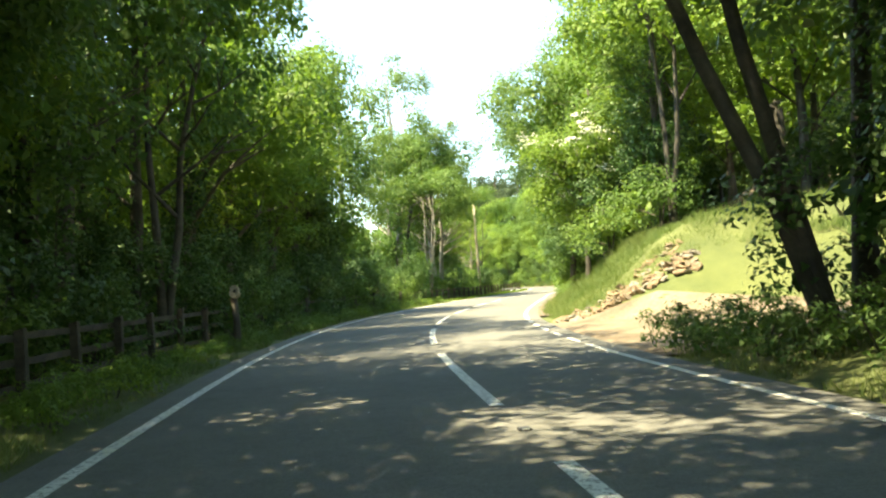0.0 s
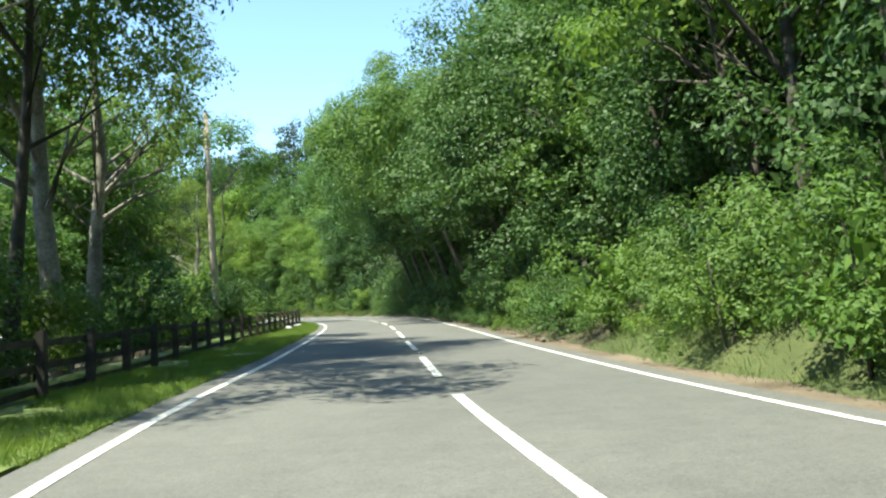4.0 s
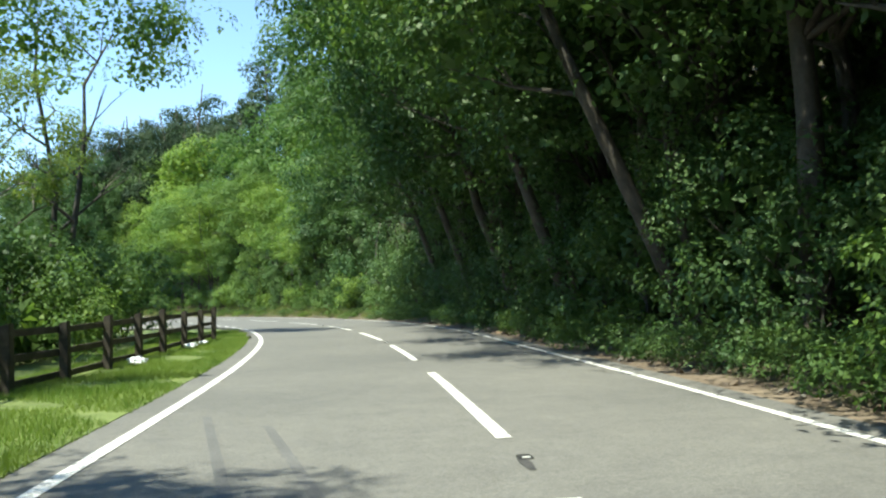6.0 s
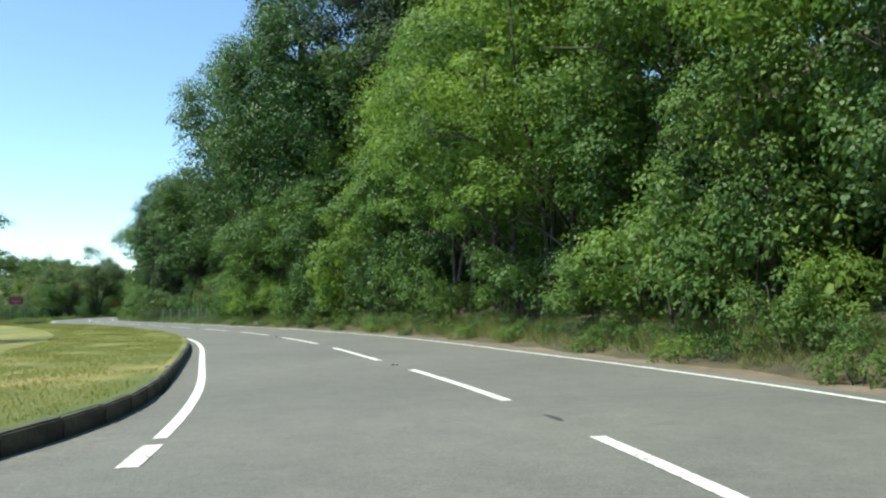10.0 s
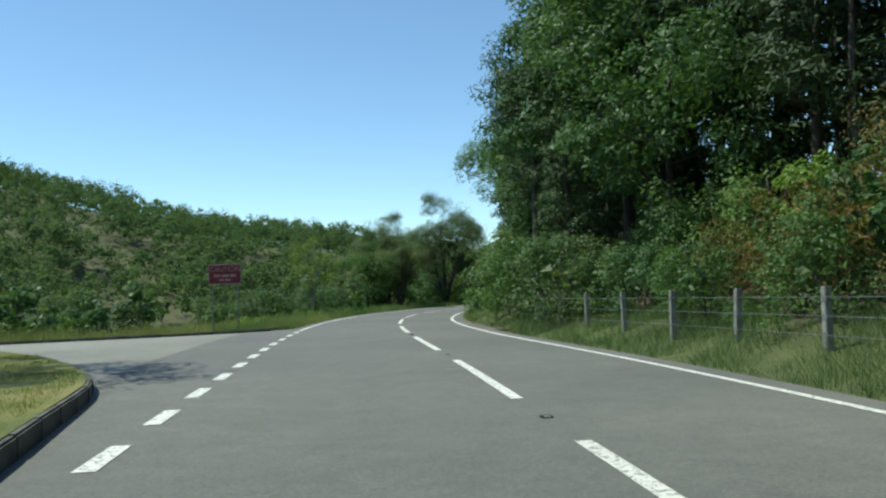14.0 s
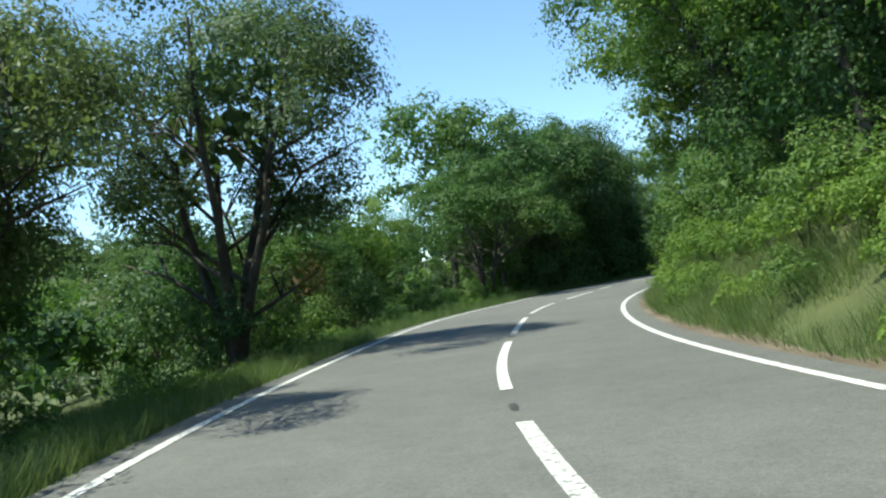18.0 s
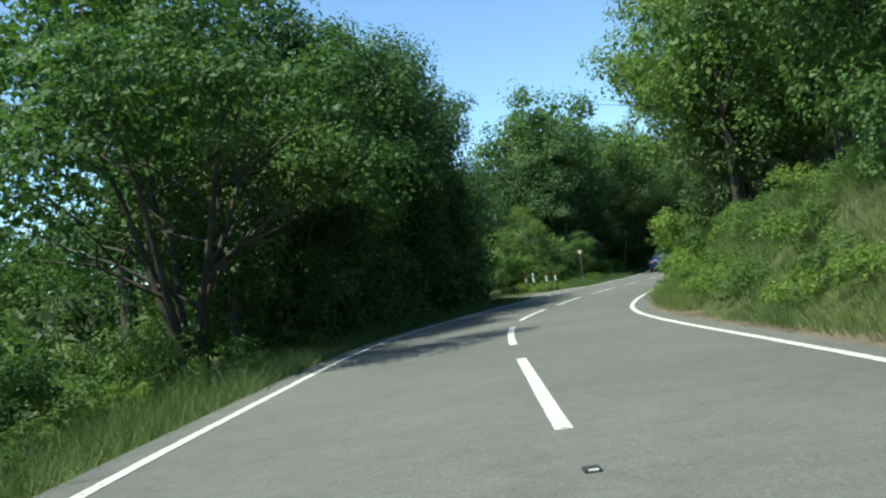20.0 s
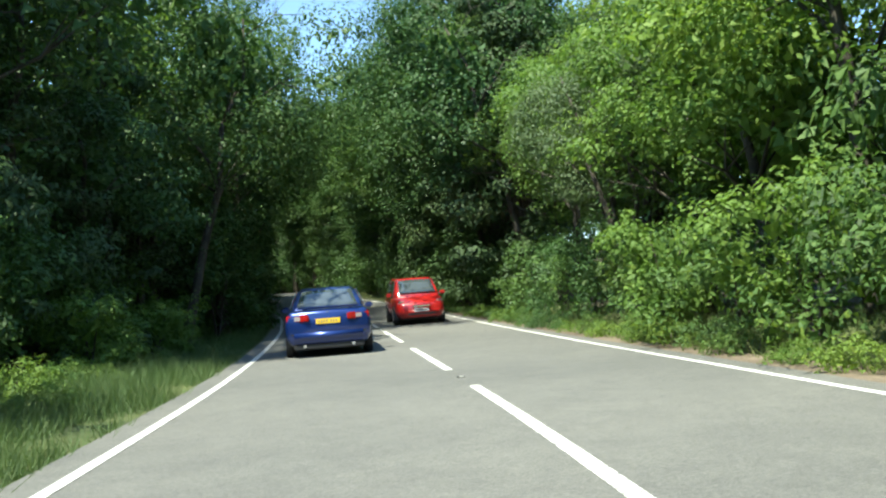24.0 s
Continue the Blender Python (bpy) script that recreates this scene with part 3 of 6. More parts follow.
# driveways
def draped(name, s0, s1, left, right, lift, mat, across=8):
    """A sheet laid on the ground, a little above it."""
    verts, faces = [], []
    ss = np.arange(s0, s1, 0.6)
    for s in ss:
        a, b = left(s), right(s)
        for k in range(across + 1):
            l = a + (b - a) * k / across
            verts.append(at(s, l, float(ground_z(s, l)) - float(rise(s)) + (lift if 0 < k < across else -0.05)))
    w = across + 1
    faces = [(i * w + k, i * w + k + 1, (i + 1) * w + k + 1, (i + 1) * w + k) for i in range(len(ss) - 1) for k in range(across)]
    return mesh_part(name, mesh_of(name, verts, faces, mat, True), None)


tagged(draped("driveway", 11.6, 22.6, lambda s: float(right_edge(s)) + 0.2, lambda s: float(right_edge(s)) + 1.2 + 5 * min(1, max(0, (s - 11.6) / 4)) * min(1, max(0, (22.8 - s) / 2.2)), 0.05, DIRT, 12), "bare earth drive mouth beside the road", "driveway", kind="structure")
patch("driveway", curve_pts([(312.5, -2.0), (314.2, -4.2), (315, -8), (316, -13)]) + [(322, -13)] + curve_pts([(324.5, -8), (325.6, -5.5), (327, -3.2), (328.5, -2.1)]), -0.012, GRAVEL, "pale gravel drive mouth", "driveway", "structure")
# tarmac repairs beside the centre line
for s in (88.6, 128.9, 146.0, 191.0, 206.6, 214.2, 254.0, 301.0, 317.2):
    c = mid_line(s) + random.uniform(-0.05, 0.1)
    ribbon("tarmac_patch", s - 0.22, s + 0.22, lambda q: c - 0.01 - 0.035 * math.cos((q - s) * 6) * random.uniform(0.4, 1), lambda q: c + 0.02 + 0.04 * math.cos((q - s) * 6) * random.uniform(0.6, 1), 0.004, BITUMEN, 0.1, road)

# ---- plants ----


def tube(verts, faces, pts, radii, seg=7):
    """Adds a bent tapered tube to lists of vertices and faces."""
    base = len(verts)
    pts = [Vector(p) for p in pts]
    for i, (p, r) in enumerate(zip(pts, radii)):
        d = (pts[min(i + 1, len(pts) - 1)] - pts[max(i - 1, 0)]).normalized()
        u = d.orthogonal().normalized()
        v = d.cross(u)
        for k in range(seg):
            a = 2 * math.pi * k / seg
            verts.append(p + r * (math.cos(a) * u + math.sin(a) * v))
    for i in range(len(pts) - 1):
        for k in range(seg):
            a, b = base + i * seg + k, base + i * seg + (k + 1) % seg
            faces.append((a, b, b + seg, a + seg))
    verts.append(pts[-1])
    for k in range(seg):
        faces.append((base + (len(pts) - 1) * seg + k, base + (len(pts) - 1) * seg + (k + 1) % seg, len(verts) - 1))


def unit(v):
    return v / np.maximum(np.linalg.norm(v, axis=-1, keepdims=True), 1e-6)


def leaves(name, place, normal, length, width, mat, rng, droop=0.4, corners=4):
    """One mesh of many folded leaf blades; three corners each for plants that stay far off."""
    n = len(place)
    normal = unit(normal)
    along = unit(np.cross(normal, rng.normal(size=(n, 3))))
    along = unit(along + np.array([0, 0, -droop]))
    side = unit(np.cross(normal, along))
    ln = (np.asarray(length) * rng.uniform(0.65, 1.3, n))[:, None]
    wd = (np.asarray(width) * rng.uniform(0.7, 1.25, n))[:, None]
    normal = np.cross(along, side)
    mid = place + along * ln * 0.45 + normal * wd * 0.15
    if corners == 4:
        verts = np.stack([place, mid + side * wd / 2, place + along * ln, mid - side * wd / 2], 1).reshape(-1, 3)
    else:
        verts = np.stack([place + side * wd / 2, place + along * ln, place - side * wd / 2], 1).reshape(-1, 3)
    me = bpy.data.meshes.new(name)
    me.vertices.add(corners * n)
    me.vertices.foreach_set("co", verts.ravel())
    me.loops.add(corners * n)
    me.loops.foreach_set("vertex_index", np.arange(corners * n))
    me.polygons.add(n)
    me.polygons.foreach_set("loop_start", np.arange(0, corners * n, corners))
    me.update(calc_edges=True)
    me.materials.append(mat)
    return me


def clumps_round(rng, n, rx, rz, zc, inner=0.5, low=-0.75, lump=0.25, lobes=15):
    """Bough centres of a billowing crown: lobes on an uneven egg, each with boughs over its outer and upper side."""
    hub = unit(rng.normal(size=(lobes * 3, 3)))
    hub = hub[hub[:, 2] > low]
    kept = [hub[0]]
    for h in hub[1:]:
        if len(kept) < lobes and min(np.linalg.norm(h - k) for k in kept) > 1.9 / math.sqrt(lobes):
            kept.append(h)
    hub = np.array(kept)
    reach = rng.uniform(max(0.5, inner), 0.82, len(hub)) * (1 + lump * rng.uniform(-0.45, 0.35, len(hub)))
    size = rng.uniform(0.75, 1.2, len(hub)) * 1.12 / math.sqrt(len(hub))
    pick = rng.integers(0, len(hub), n)
    d = unit(rng.normal(size=(n, 3)) + 0.9 * hub[pick] + [0, 0, 0.35])
    c = hub[pick] * reach[pick][:, None] + d * (size[pick] * rng.uniform(0.6, 1.0, n))[:, None]
    return c * [rx, rx, rz] + [0, 0, zc], d


def foliage(name, rng, centres, dirs, per, radius, leaf, width, mat, flat_z=0.6, droop=0.4, rise=0.5, corners=4, core=10, deep_size=1.0, twigs=2, heart=0):
    """Boughs made of domed sprays: leaves lie like a skin over each dome, a few broad ones close it from below."""
    n = len(centres)
    big = np.repeat(rng.uniform(0.6, 1.2, n) * radius, twigs)[:, None]
    out = np.repeat(dirs, twigs, 0)
    spread = unit(rng.normal(size=(n * twigs, 3)) + 0.4 * out) * rng.uniform(0.25, 1.0, (n * twigs, 1))
    hub = np.repeat(centres, twigs, 0) + spread * big * [0.7, 0.7, flat_z * 0.8]
    each = max(3, int(per / twigs))
    m = n * twigs
    size = np.repeat(big * rng.uniform(0.5, 0.85, (m, 1)), each, 0)
    c, d = np.repeat(hub, each, 0), np.repeat(out, each, 0)
    off = unit(rng.normal(size=(m * each, 3)) + 0.3 * d)
    off[:, 2] = np.abs(off[:, 2]) * np.where(rng.random(m * each) < 0.88, 1, -0.5)
    r = rng.random((m * each, 1)) ** 0.16 * rng.uniform(0.85, 1.12, (m * each, 1))
    place = c + off * r * size * [1, 1, flat_z * 1.25]
    place[:, 2] -= 0.3 * (size * (off[:, :1] ** 2 + off[:, 1:2] ** 2) * r)[:, 0]
    normal = off * [1, 1, 1.25] + 0.2 * d + rng.normal(size=(m * each, 3)) * 0.26 + np.array([0, 0, rise * 0.5])
    deep = np.repeat(centres, core, 0) - 0.3 * np.repeat(dirs, core, 0) + rng.normal(size=(n * core, 3)) * radius * 0.34 * [1, 1, flat_z] - [0, 0, 0.5 * radius * flat_z]
    place = np.concatenate([place, deep])
    normal = np.concatenate([normal, rng.normal(size=(n * core, 3))])
    length = np.concatenate([np.full(m * each, leaf), np.full(n * core, deep_size * min(leaf * 1.55, width * 2.6))])
    wide = np.concatenate([np.full(m * each, width), np.full(n * core, deep_size * min(leaf * 1.4, width * 2.3))])
    if heart:
        mid, reach = centres.mean(0), centres.std(0)
        place = np.concatenate([place, mid + unit(rng.normal(size=(heart, 3))) * rng.random((heart, 1)) ** 0.4 * reach * 0.9])
        normal = np.concatenate([normal, rng.normal(size=(heart, 3))])
        length, wide = np.append(length, np.full(heart, 0.32)), np.append(wide, np.full(heart, 0.26))
    return leaves(name, place, normal, length, wide, mat, rng, droop, corners)


PLANTS = {}


def plant(kind, name, label, category, trunk_mesh, crowns):
    """A thing at the origin, kept out of the picture until it is copied: an Empty with its parts."""
    PLANTS[kind] = (name, label, category, trunk_mesh, crowns)


def set_plant(kind, s, l, size=1.0, tall=1.0, turn=None, label="", dz=0.0, lean=0.0, group=""):
    name, lab, category, trunk_mesh, crowns = PLANTS[kind]
    p = at(s, l)
    z = float(ground_z(s, l)) + dz
    thing = tagged(new(name, None), label or lab, category, group)
    turn = random.uniform(0, 360) if turn is None else turn
    thing.matrix_basis = pose(p.x, p.y, z - 0.08, random.uniform(-3, 3), lean + random.uniform(-3, 3), turn) @ Matrix.Diagonal((size, size, size * tall, 1))
    for pname, me in ([("trunk" if category == "tree" else "stem", trunk_mesh)] if trunk_mesh else []) + crowns:
        ob = new(pname, me)
        ob.parent = thing
    return thing


def trunk(seed, height, r, limbs, bark, reach=2.0, fork=0.35, stems=1, spread=0.3):
    rng = random.Random(seed)
    verts, faces = [], []
    tips = []
    for st in range(stems):
        a0 = 2 * math.pi * st / max(stems, 1) + rng.uniform(-0.4, 0.4)
        out = spread * height if stems > 1 else 0.0
        pts, radii = [], []
        for k in range(7):
            u = k / 6
            bend = out * u ** 1.3
            pts.append((math.cos(a0) * bend + rng.uniform(-0.05, 0.05) * height * u * 0.6, math.sin(a0) * bend + rng.uniform(-0.05, 0.05) * height * u * 0.6, -0.3 + (height + 0.3) * u))
            radii.append(r * (1.25 if k == 0 else 1) * (1 - 0.85 * u) * (0.7 if stems > 1 else 1) + 0.01)
        tube(verts, faces, pts, radii, 7 if stems == 1 else 5)
        for _ in range(limbs):
            u = rng.uniform(fork, 0.95)
            k = u * 6
            i = min(int(k), 5)
            root = Vector(pts[i]).lerp(Vector(pts[i + 1]), k - i)
            a = rng.uniform(0, 6.28)
            far = reach * rng.uniform(0.6, 1.1) * (1.15 - 0.5 * u)
            end = root + Vector((math.cos(a) * far, math.sin(a) * far, far * rng.uniform(0.35, 0.9)))
            mid = root.lerp(end, 0.5) + Vector((0, 0, rng.uniform(-0.1, 0.25) * far))
            lr = r * 0.42 * (1.1 - u)
            tube(verts, faces, [root, mid, end], [lr + 0.012, lr * 0.6 + 0.008, 0.008], 4)
            for _ in range(2):
                e2 = mid.lerp(end, rng.uniform(0.2, 0.8)) + Vector((rng.uniform(-1, 1), rng.uniform(-1, 1), rng.uniform(0.1, 0.9))) * far * 0.4
                tube(verts, faces, [mid, mid.lerp(e2, 0.5) + Vector((0, 0, 0.05)), e2], [lr * 0.5 + 0.006, lr * 0.3 + 0.005, 0.004], 3)
    return mesh_of("trunk", verts, faces, bark, True)


def tree_kind(kind, seed, name, label, trunk_mesh, far_trunk, shape, per, radius, leaf, width, mat, conifer=False, **more):
    """A tree in three builds: leaf by leaf for the roadside, with fewer and larger sprays for the rows behind."""
    for tag, share, fill, grow, spread, corners in (("", 1.0, 2.3, 0.56, 1.0, 4), ("m", 1.0, 1.9, 0.66, 1.0, 3), ("f", 0.7, 0.95, 0.98, 1.1, 3)):
        r = np.random.default_rng(seed)
        n = int(shape[0] * share)
        if conifer:
            h, wide = shape[1], shape[2]
            z = r.uniform(0.08, 1.0, n) * h
            a = r.uniform(0, 6.28, n)
            rad = (1.02 - z / h) ** 0.75 * wide * r.uniform(0.45, 1.05, n)
            c = np.stack([np.cos(a) * rad, np.sin(a) * rad, z - rad * 0.2], 1)
            d = np.stack([np.cos(a), np.sin(a), 0 * a - 0.2], 1)
        else:
            c, d = clumps_round(r, n, *shape[1:])
            c[:, 2] = np.maximum(c[:, 2], 0.1)
        me = foliage("crown", r, c, d, int(per * fill), radius * spread, leaf * grow, width * grow, mat, corners=corners, **more)
        plant(kind + tag, name, label, "tree", far_trunk if tag == "f" else trunk_mesh, [("crown", me)])


def make_plants():
    # broad3 takes the dark leaf, shade put into its colour.
    for k, (mat, h) in enumerate(((LEAF_MID, 8.0), (LEAF_BRIGHT, 8.5), (LEAF_MID, 9.0), (LEAF_IVY_AND_SHADE, 8.5))):
        tree_kind(f"broad{k}", 10 + k, ("broadleaf_tree", "sycamore_tree", "broadleaf_tree", "dark_broadleaf_tree")[k], ("leafy green broadleaf tree in full summer leaf", "bright green sycamore tree in full summer leaf", "leafy green broadleaf tree in full summer leaf", "broadleaf tree with a dense crown, leaves coloured dark for shade")[k], trunk(20 + k, h - 1.5, 0.17, 7, BARK, 2.4, 0.3), trunk(20 + k, h - 1.5, 0.17, 2, BARK, 2.4, 0.3),
                  (96, 2.7 + 0.2 * k, 3.1, h - 3.2, 0.5, -0.85, 0.6), 42, 0.92, 0.23, 0.14, mat, flat_z=0.55, core=6, heart=300)
    for k in range(2):
        tree_kind(f"canopy{k}", 30 + k, "woodland_tree", "tall woodland tree with bare stems under a dense canopy", trunk(40 + k, 8.2, 0.15, 5, PALE_BARK if k else BARK, 2.1, 0.35, 2 + k, 0.1),
                  trunk(40 + k, 8.2, 0.15, 1, PALE_BARK if k else BARK, 3.0, 0.35, 2, 0.1), (80, 3.4, 2.3, 8.2, 0.5, -0.6, 0.4), 48, 1.0, 0.24, 0.14, LEAF_MID if k else LEAF_BRIGHT)
    # big2 likewise has its shade coloured into the leaves.
    for k, mat in enumerate((LEAF_MID, LEAF_BRIGHT, LEAF_IVY_AND_SHADE)):
        tree_kind(f"big{k}", 34 + k, "large_broadleaf_tree", "large spreading broadleaf tree with boughs over the road", trunk(44 + k, 10.0, 0.17, 8, BARK, 3.6, 0.4, 1 + k % 2, 0.12),
                  trunk(44 + k, 10.0, 0.26, 4, BARK, 4.2, 0.25, 1, 0.12), (150, 4.3, 4.2, 8.6, 0.5, -0.85, 0.6, 22), 46, 1.15, 0.25, 0.15, mat, flat_z=0.52, core=6, heart=560)
    tree_kind("dome", 38, "domed_tree", "wide domed tree with dark stems beneath it", trunk(48, 6.2, 0.14, 7, BARK, 3.2, 0.3, 5, 0.3), trunk(48, 6.2, 0.14, 2, BARK, 3.2, 0.3, 4, 0.3),
              (170, 4.3, 3.7, 4.9, 0.6, -0.5, 0.25, 26), 44, 1.0, 0.24, 0.14, LEAF_MID, flat_z=0.5, core=5, heart=460)
    for k in range(2):
        tree_kind(f"ash{k}", 50 + k, "ash_tree", "tall airy ash tree with pale limbs showing through thin leaves", trunk(60 + k, 12.5, 0.26, 16, PALE_BARK, 3.6, 0.3), trunk(60 + k, 12.5, 0.26, 8, PALE_BARK, 3.6, 0.3),
                  (125, 3.9, 5.0, 9.0, 0.35, -0.8, 0.45), 46, 0.95, 0.25, 0.12, LEAF_ASH, droop=0.5)
    for k in range(2):
        tree_kind(f"pine{k}", 100 + k, "pine_tree", "tall dark pine with ragged crown", trunk(110 + k, 12.2, 0.2, 10, BARK, 2.2, 0.35), trunk(110 + k, 12.2, 0.2, 4, BARK, 2.2, 0.35),
                  (80, 2.3, 4.6, 8.2, 0.3, -0.92, 0.7), 62, 0.95, 0.3, 0.1, LEAF_PINE, flat_z=0.5, droop=0.0, rise=0.7)
        tree_kind(f"spruce{k}", 120 + k, "conifer_tree", "dense dark conifer with drooping sprays", trunk(130 + k, 10.7, 0.18, 6, BARK, 1.4, 0.2), trunk(130 + k, 10.7, 0.18, 2, BARK, 1.4, 0.2),
                  (100, 11.0, 2.6 if k else 2.0), 50, 0.7, 0.32, 0.105, LEAF_SPRUCE, True, flat_z=0.5, droop=0.5, rise=0.3)
    tree_kind("willow", 140, "willow_tree", "grey-green willow tree with many thin stems", trunk(141, 4.8, 0.13, 5, BARK, 1.9, 0.2, 5, 0.28), trunk(141, 4.8, 0.13, 2, BARK, 1.9, 0.2, 4, 0.28),
              (120, 2.4, 2.7, 3.6, 0.45, -0.8, 0.5), 150, 0.85, 0.15, 0.07, LEAF_WILLOW, droop=0.5, heart=150)
    r = np.random.default_rng(160)
    c, d = clumps_round(r, 96, 2.9, 3.1, 5.0, 0.5, -0.8, 0.55)
    top = c[(d[:, 2] > 0.0)][::3]
    bloom = foliage("blossom", r, top + [0, 0, 0.35], d[(d[:, 2] > 0.0)][::3], 60, 0.8, 0.1, 0.09, BLOSSOM, 0.3, core=0)
    plant("hawthorn", "hawthorn_tree", "hawthorn tree with sprays of white blossom", "tree", trunk(161, 6.4, 0.15, 7, BARK, 2.4, 0.3), [("crown", foliage("crown", r, c, d, 84, 1.1, 0.14, 0.09, LEAF_BRIGHT, 0.46, heart=280)), ("blossom", bloom)])
    # shrubs and thickets from the ground up
    shrubs = (("ivy_bush", "glossy dark green ivy-clad shrub on the bank", LEAF_IVY_AND_SHADE, 0.17), ("hedge_shrub", "dense mid-green hedgerow shrub beside the road", LEAF_MID, 0.155), ("leafy_shrub", "bright green leafy shrub beside the road", LEAF_BRIGHT, 0.18),
              ("willow_shrub", "grey-green willow shrub with narrow leaves", LEAF_WILLOW, 0.125), ("gorse_bush", "rusty brown and green gorse bush", LEAF_RUST, 0.12), ("flowering_gorse", "gorse bush with golden yellow flowers", LEAF_GOLD, 0.12))
    for k, (name, label, mat, leaf) in enumerate(shrubs):
        for far in (False, True):
            r = np.random.default_rng(70 + k)
            c, d = clumps_round(r, 22 if far else 40, 1.45, 1.6, 1.35, 0.5, -0.7, 0.6, 9)
            c[:, 2] = np.maximum(c[:, 2], 0.1)
            g = 1.6 if far else 1.0
            plant(f"shrub{k}" + ("f" if far else ""), name.replace("_bush", "_thicket").replace("_shrub", "_thicket") if far else name, label.replace("beside the road", "behind the roadside").replace("shrub", "thicket") if far else label, "shrub", trunk(80 + k, 2.2, 0.05, 1 if far else 2, BARK, 0.9, 0.2, 2, 0.22),
                  [("foliage", foliage("foliage", r, c, d, 22 if far else 68, 0.66, leaf * g * (0.85 if far else 0.66), leaf * 0.62 * g * (0.9 if far else 0.7), mat, corners=3, core=8, heart=56))])
    r = np.random.default_rng(90)
    c, d = clumps_round(r, 64, 1.1, 3.2, 3.1, 0.6, -0.95, 0.5, 18)
    plant("ivy", "ivy_covered_tree", "tree trunk smothered in hanging ivy", "tree", trunk(91, 6.4, 0.2, 4, BARK, 1.4, 0.4), [("foliage", foliage("foliage", r, c, d, 84, 0.66, 0.105, 0.082, LEAF_IVY_AND_SHADE, 1.0, 0.8, core=8, deep_size=0.9, heart=110))])
    # low growth
    for k, (name, mat) in enumerate((("ivy_ground_cover", LEAF_IVY_AND_SHADE), ("nettle_clump", LEAF_BRIGHT), ("bramble_clump", LEAF_MID))):
        r = np.random.default_rng(150 + k)
        c, d = clumps_round(r, 32, 0.8, 0.55, 0.32, 0.5, -0.2, 0.4, 8)
        plant(f"low{k}", name, ("low trailing ivy on the bank", "green nettle clump on the verge", "low arching bramble clump on the verge")[k], "undergrowth", trunk(170 + k, 0.5, 0.012, 0, BARK, 0.3, 0.3, 3, 0.5), [("foliage", foliage("foliage", r, c, d, 46, 0.36, 0.085, 0.036, mat, corners=3, core=4, twigs=1, rise=0.2, droop=0.1))])


make_plants()


def row(kinds, s0, s1, step, l, spread=0.6, size=(0.9, 1.15), tall=(0.9, 1.1), follow=None, dz=0.0, lean=0.0):
    """Plants of mixed kinds along a stretch; l is measured from the line that follow gives."""
    s = s0 + random.uniform(0, step * 0.5)
    while s < s1:
        base = follow(s) if follow else 0.0
        kind = random.choice(kinds)
        tag = "f" if abs(l) >= 6.8 else "m" if abs(l) > 5.1 else ""
        kind = kind + tag if kind + tag in PLANTS else kind
        set_plant(kind, s, base + l + random.uniform(-spread, spread), random.uniform(*size), random.uniform(*tall), dz=dz, lean=lean)
        s += step * random.uniform(0.75, 1.25)


R, L = right_edge, left_edge
# right side, along the walk
row(["shrub0", "shrub1", "ivy"], -14, 11, 2.4, 3.4, 0.5, (0.9, 1.2), follow=R)
row(["broad3", "broad3", "big0"], -14, 12, 3.4, 4.4, 0.7, (1.2, 1.45), follow=R)
row(["big0", "big0"], -14, 13, 4.2, 3.4, 0.5, (1.0, 1.15), follow=R)
row(["broad3"], -14, 14, 4.0, 9.0, 1.0, (1.0, 1.2), follow=R)
row(["low0", "low2", "low0"], -5, 12.3, 1.0, 1.5, 0.3, (0.8, 1.0), follow=R)
row(["ivy", "shrub0"], -6, 11.0, 2.0, 3.2, 0.3, (0.8, 1.0), follow=R)
row(["broad1", "shrub2", "big1"], 6, 36, 3.0, 14.5, 1.0, (0.9, 1.1), follow=R)
row(["shrub2", "shrub1", "shrub0"], 8, 40, 2.4, 12, 1.2, (0.8, 1.1), follow=R)
row(["big0", "broad1"], 0, 60, 4.0, 20, 1.5, (1.0, 1.3), follow=R)
row(["big1", "broad1", "big0"], 32, 64, 3.4, 6.0, 0.6, (0.95, 1.15), (0.95, 1.1), follow=R)
row(["shrub2", "shrub1", "ivy"], 31, 64, 1.9, 5.2, 0.5, (0.9, 1.25), follow=R)
row(["big1", "big0", "broad1"], 26, 66, 5.5, 12, 1.5, (1.1, 1.4), follow=R)
row(["low1", "low2", "low1"], 44, 72, 1.2, 2.4, 0.9, (0.7, 1.1), follow=R)
set_plant("shrub5", 231.5, float(R(231)) + 1.7, 0.42, 1.0)
set_plant("shrub5", 234.2, float(R(234)) + 1.9, 0.4, 1.0)
set_plant("spruce0", 228, float(R(229)) + 6.2, 1.15, 1.0)
set_plant("spruce1", 232, float(R(233)) + 6.6, 1.1, 1.0)
set_plant("ivy", 45.5, float(R(45)) + 1.9, 0.95, 1.0)
row(["shrub1", "shrub2"], 46, 70, 2.2, 2.3, 0.4, (0.6, 0.8), follow=R)
row(["ivy", "shrub1", "shrub0"], 36, 64, 1.6, 3.6, 0.4, (0.95, 1.25), follow=R)
row(["low1", "shrub2", "low2", "shrub1"], 60, 94, 1.5, 1.5, 0.35, (0.55, 0.8), follow=R)
row(["ivy", "ivy", "shrub0"], 64, 92, 3.0, 2.9, 0.5, (0.9, 1.15), follow=R)
row(["broad0", "broad3"], 74, 84, 3.2, 3.8, 0.5, (1.1, 1.35), follow=R)
# Shaded wood: darkness here comes from the dark-leaved kinds.
row(["broad3", "broad3"], 84, 94, 3.2, 3.8, 0.5, (1.1, 1.35), follow=R)
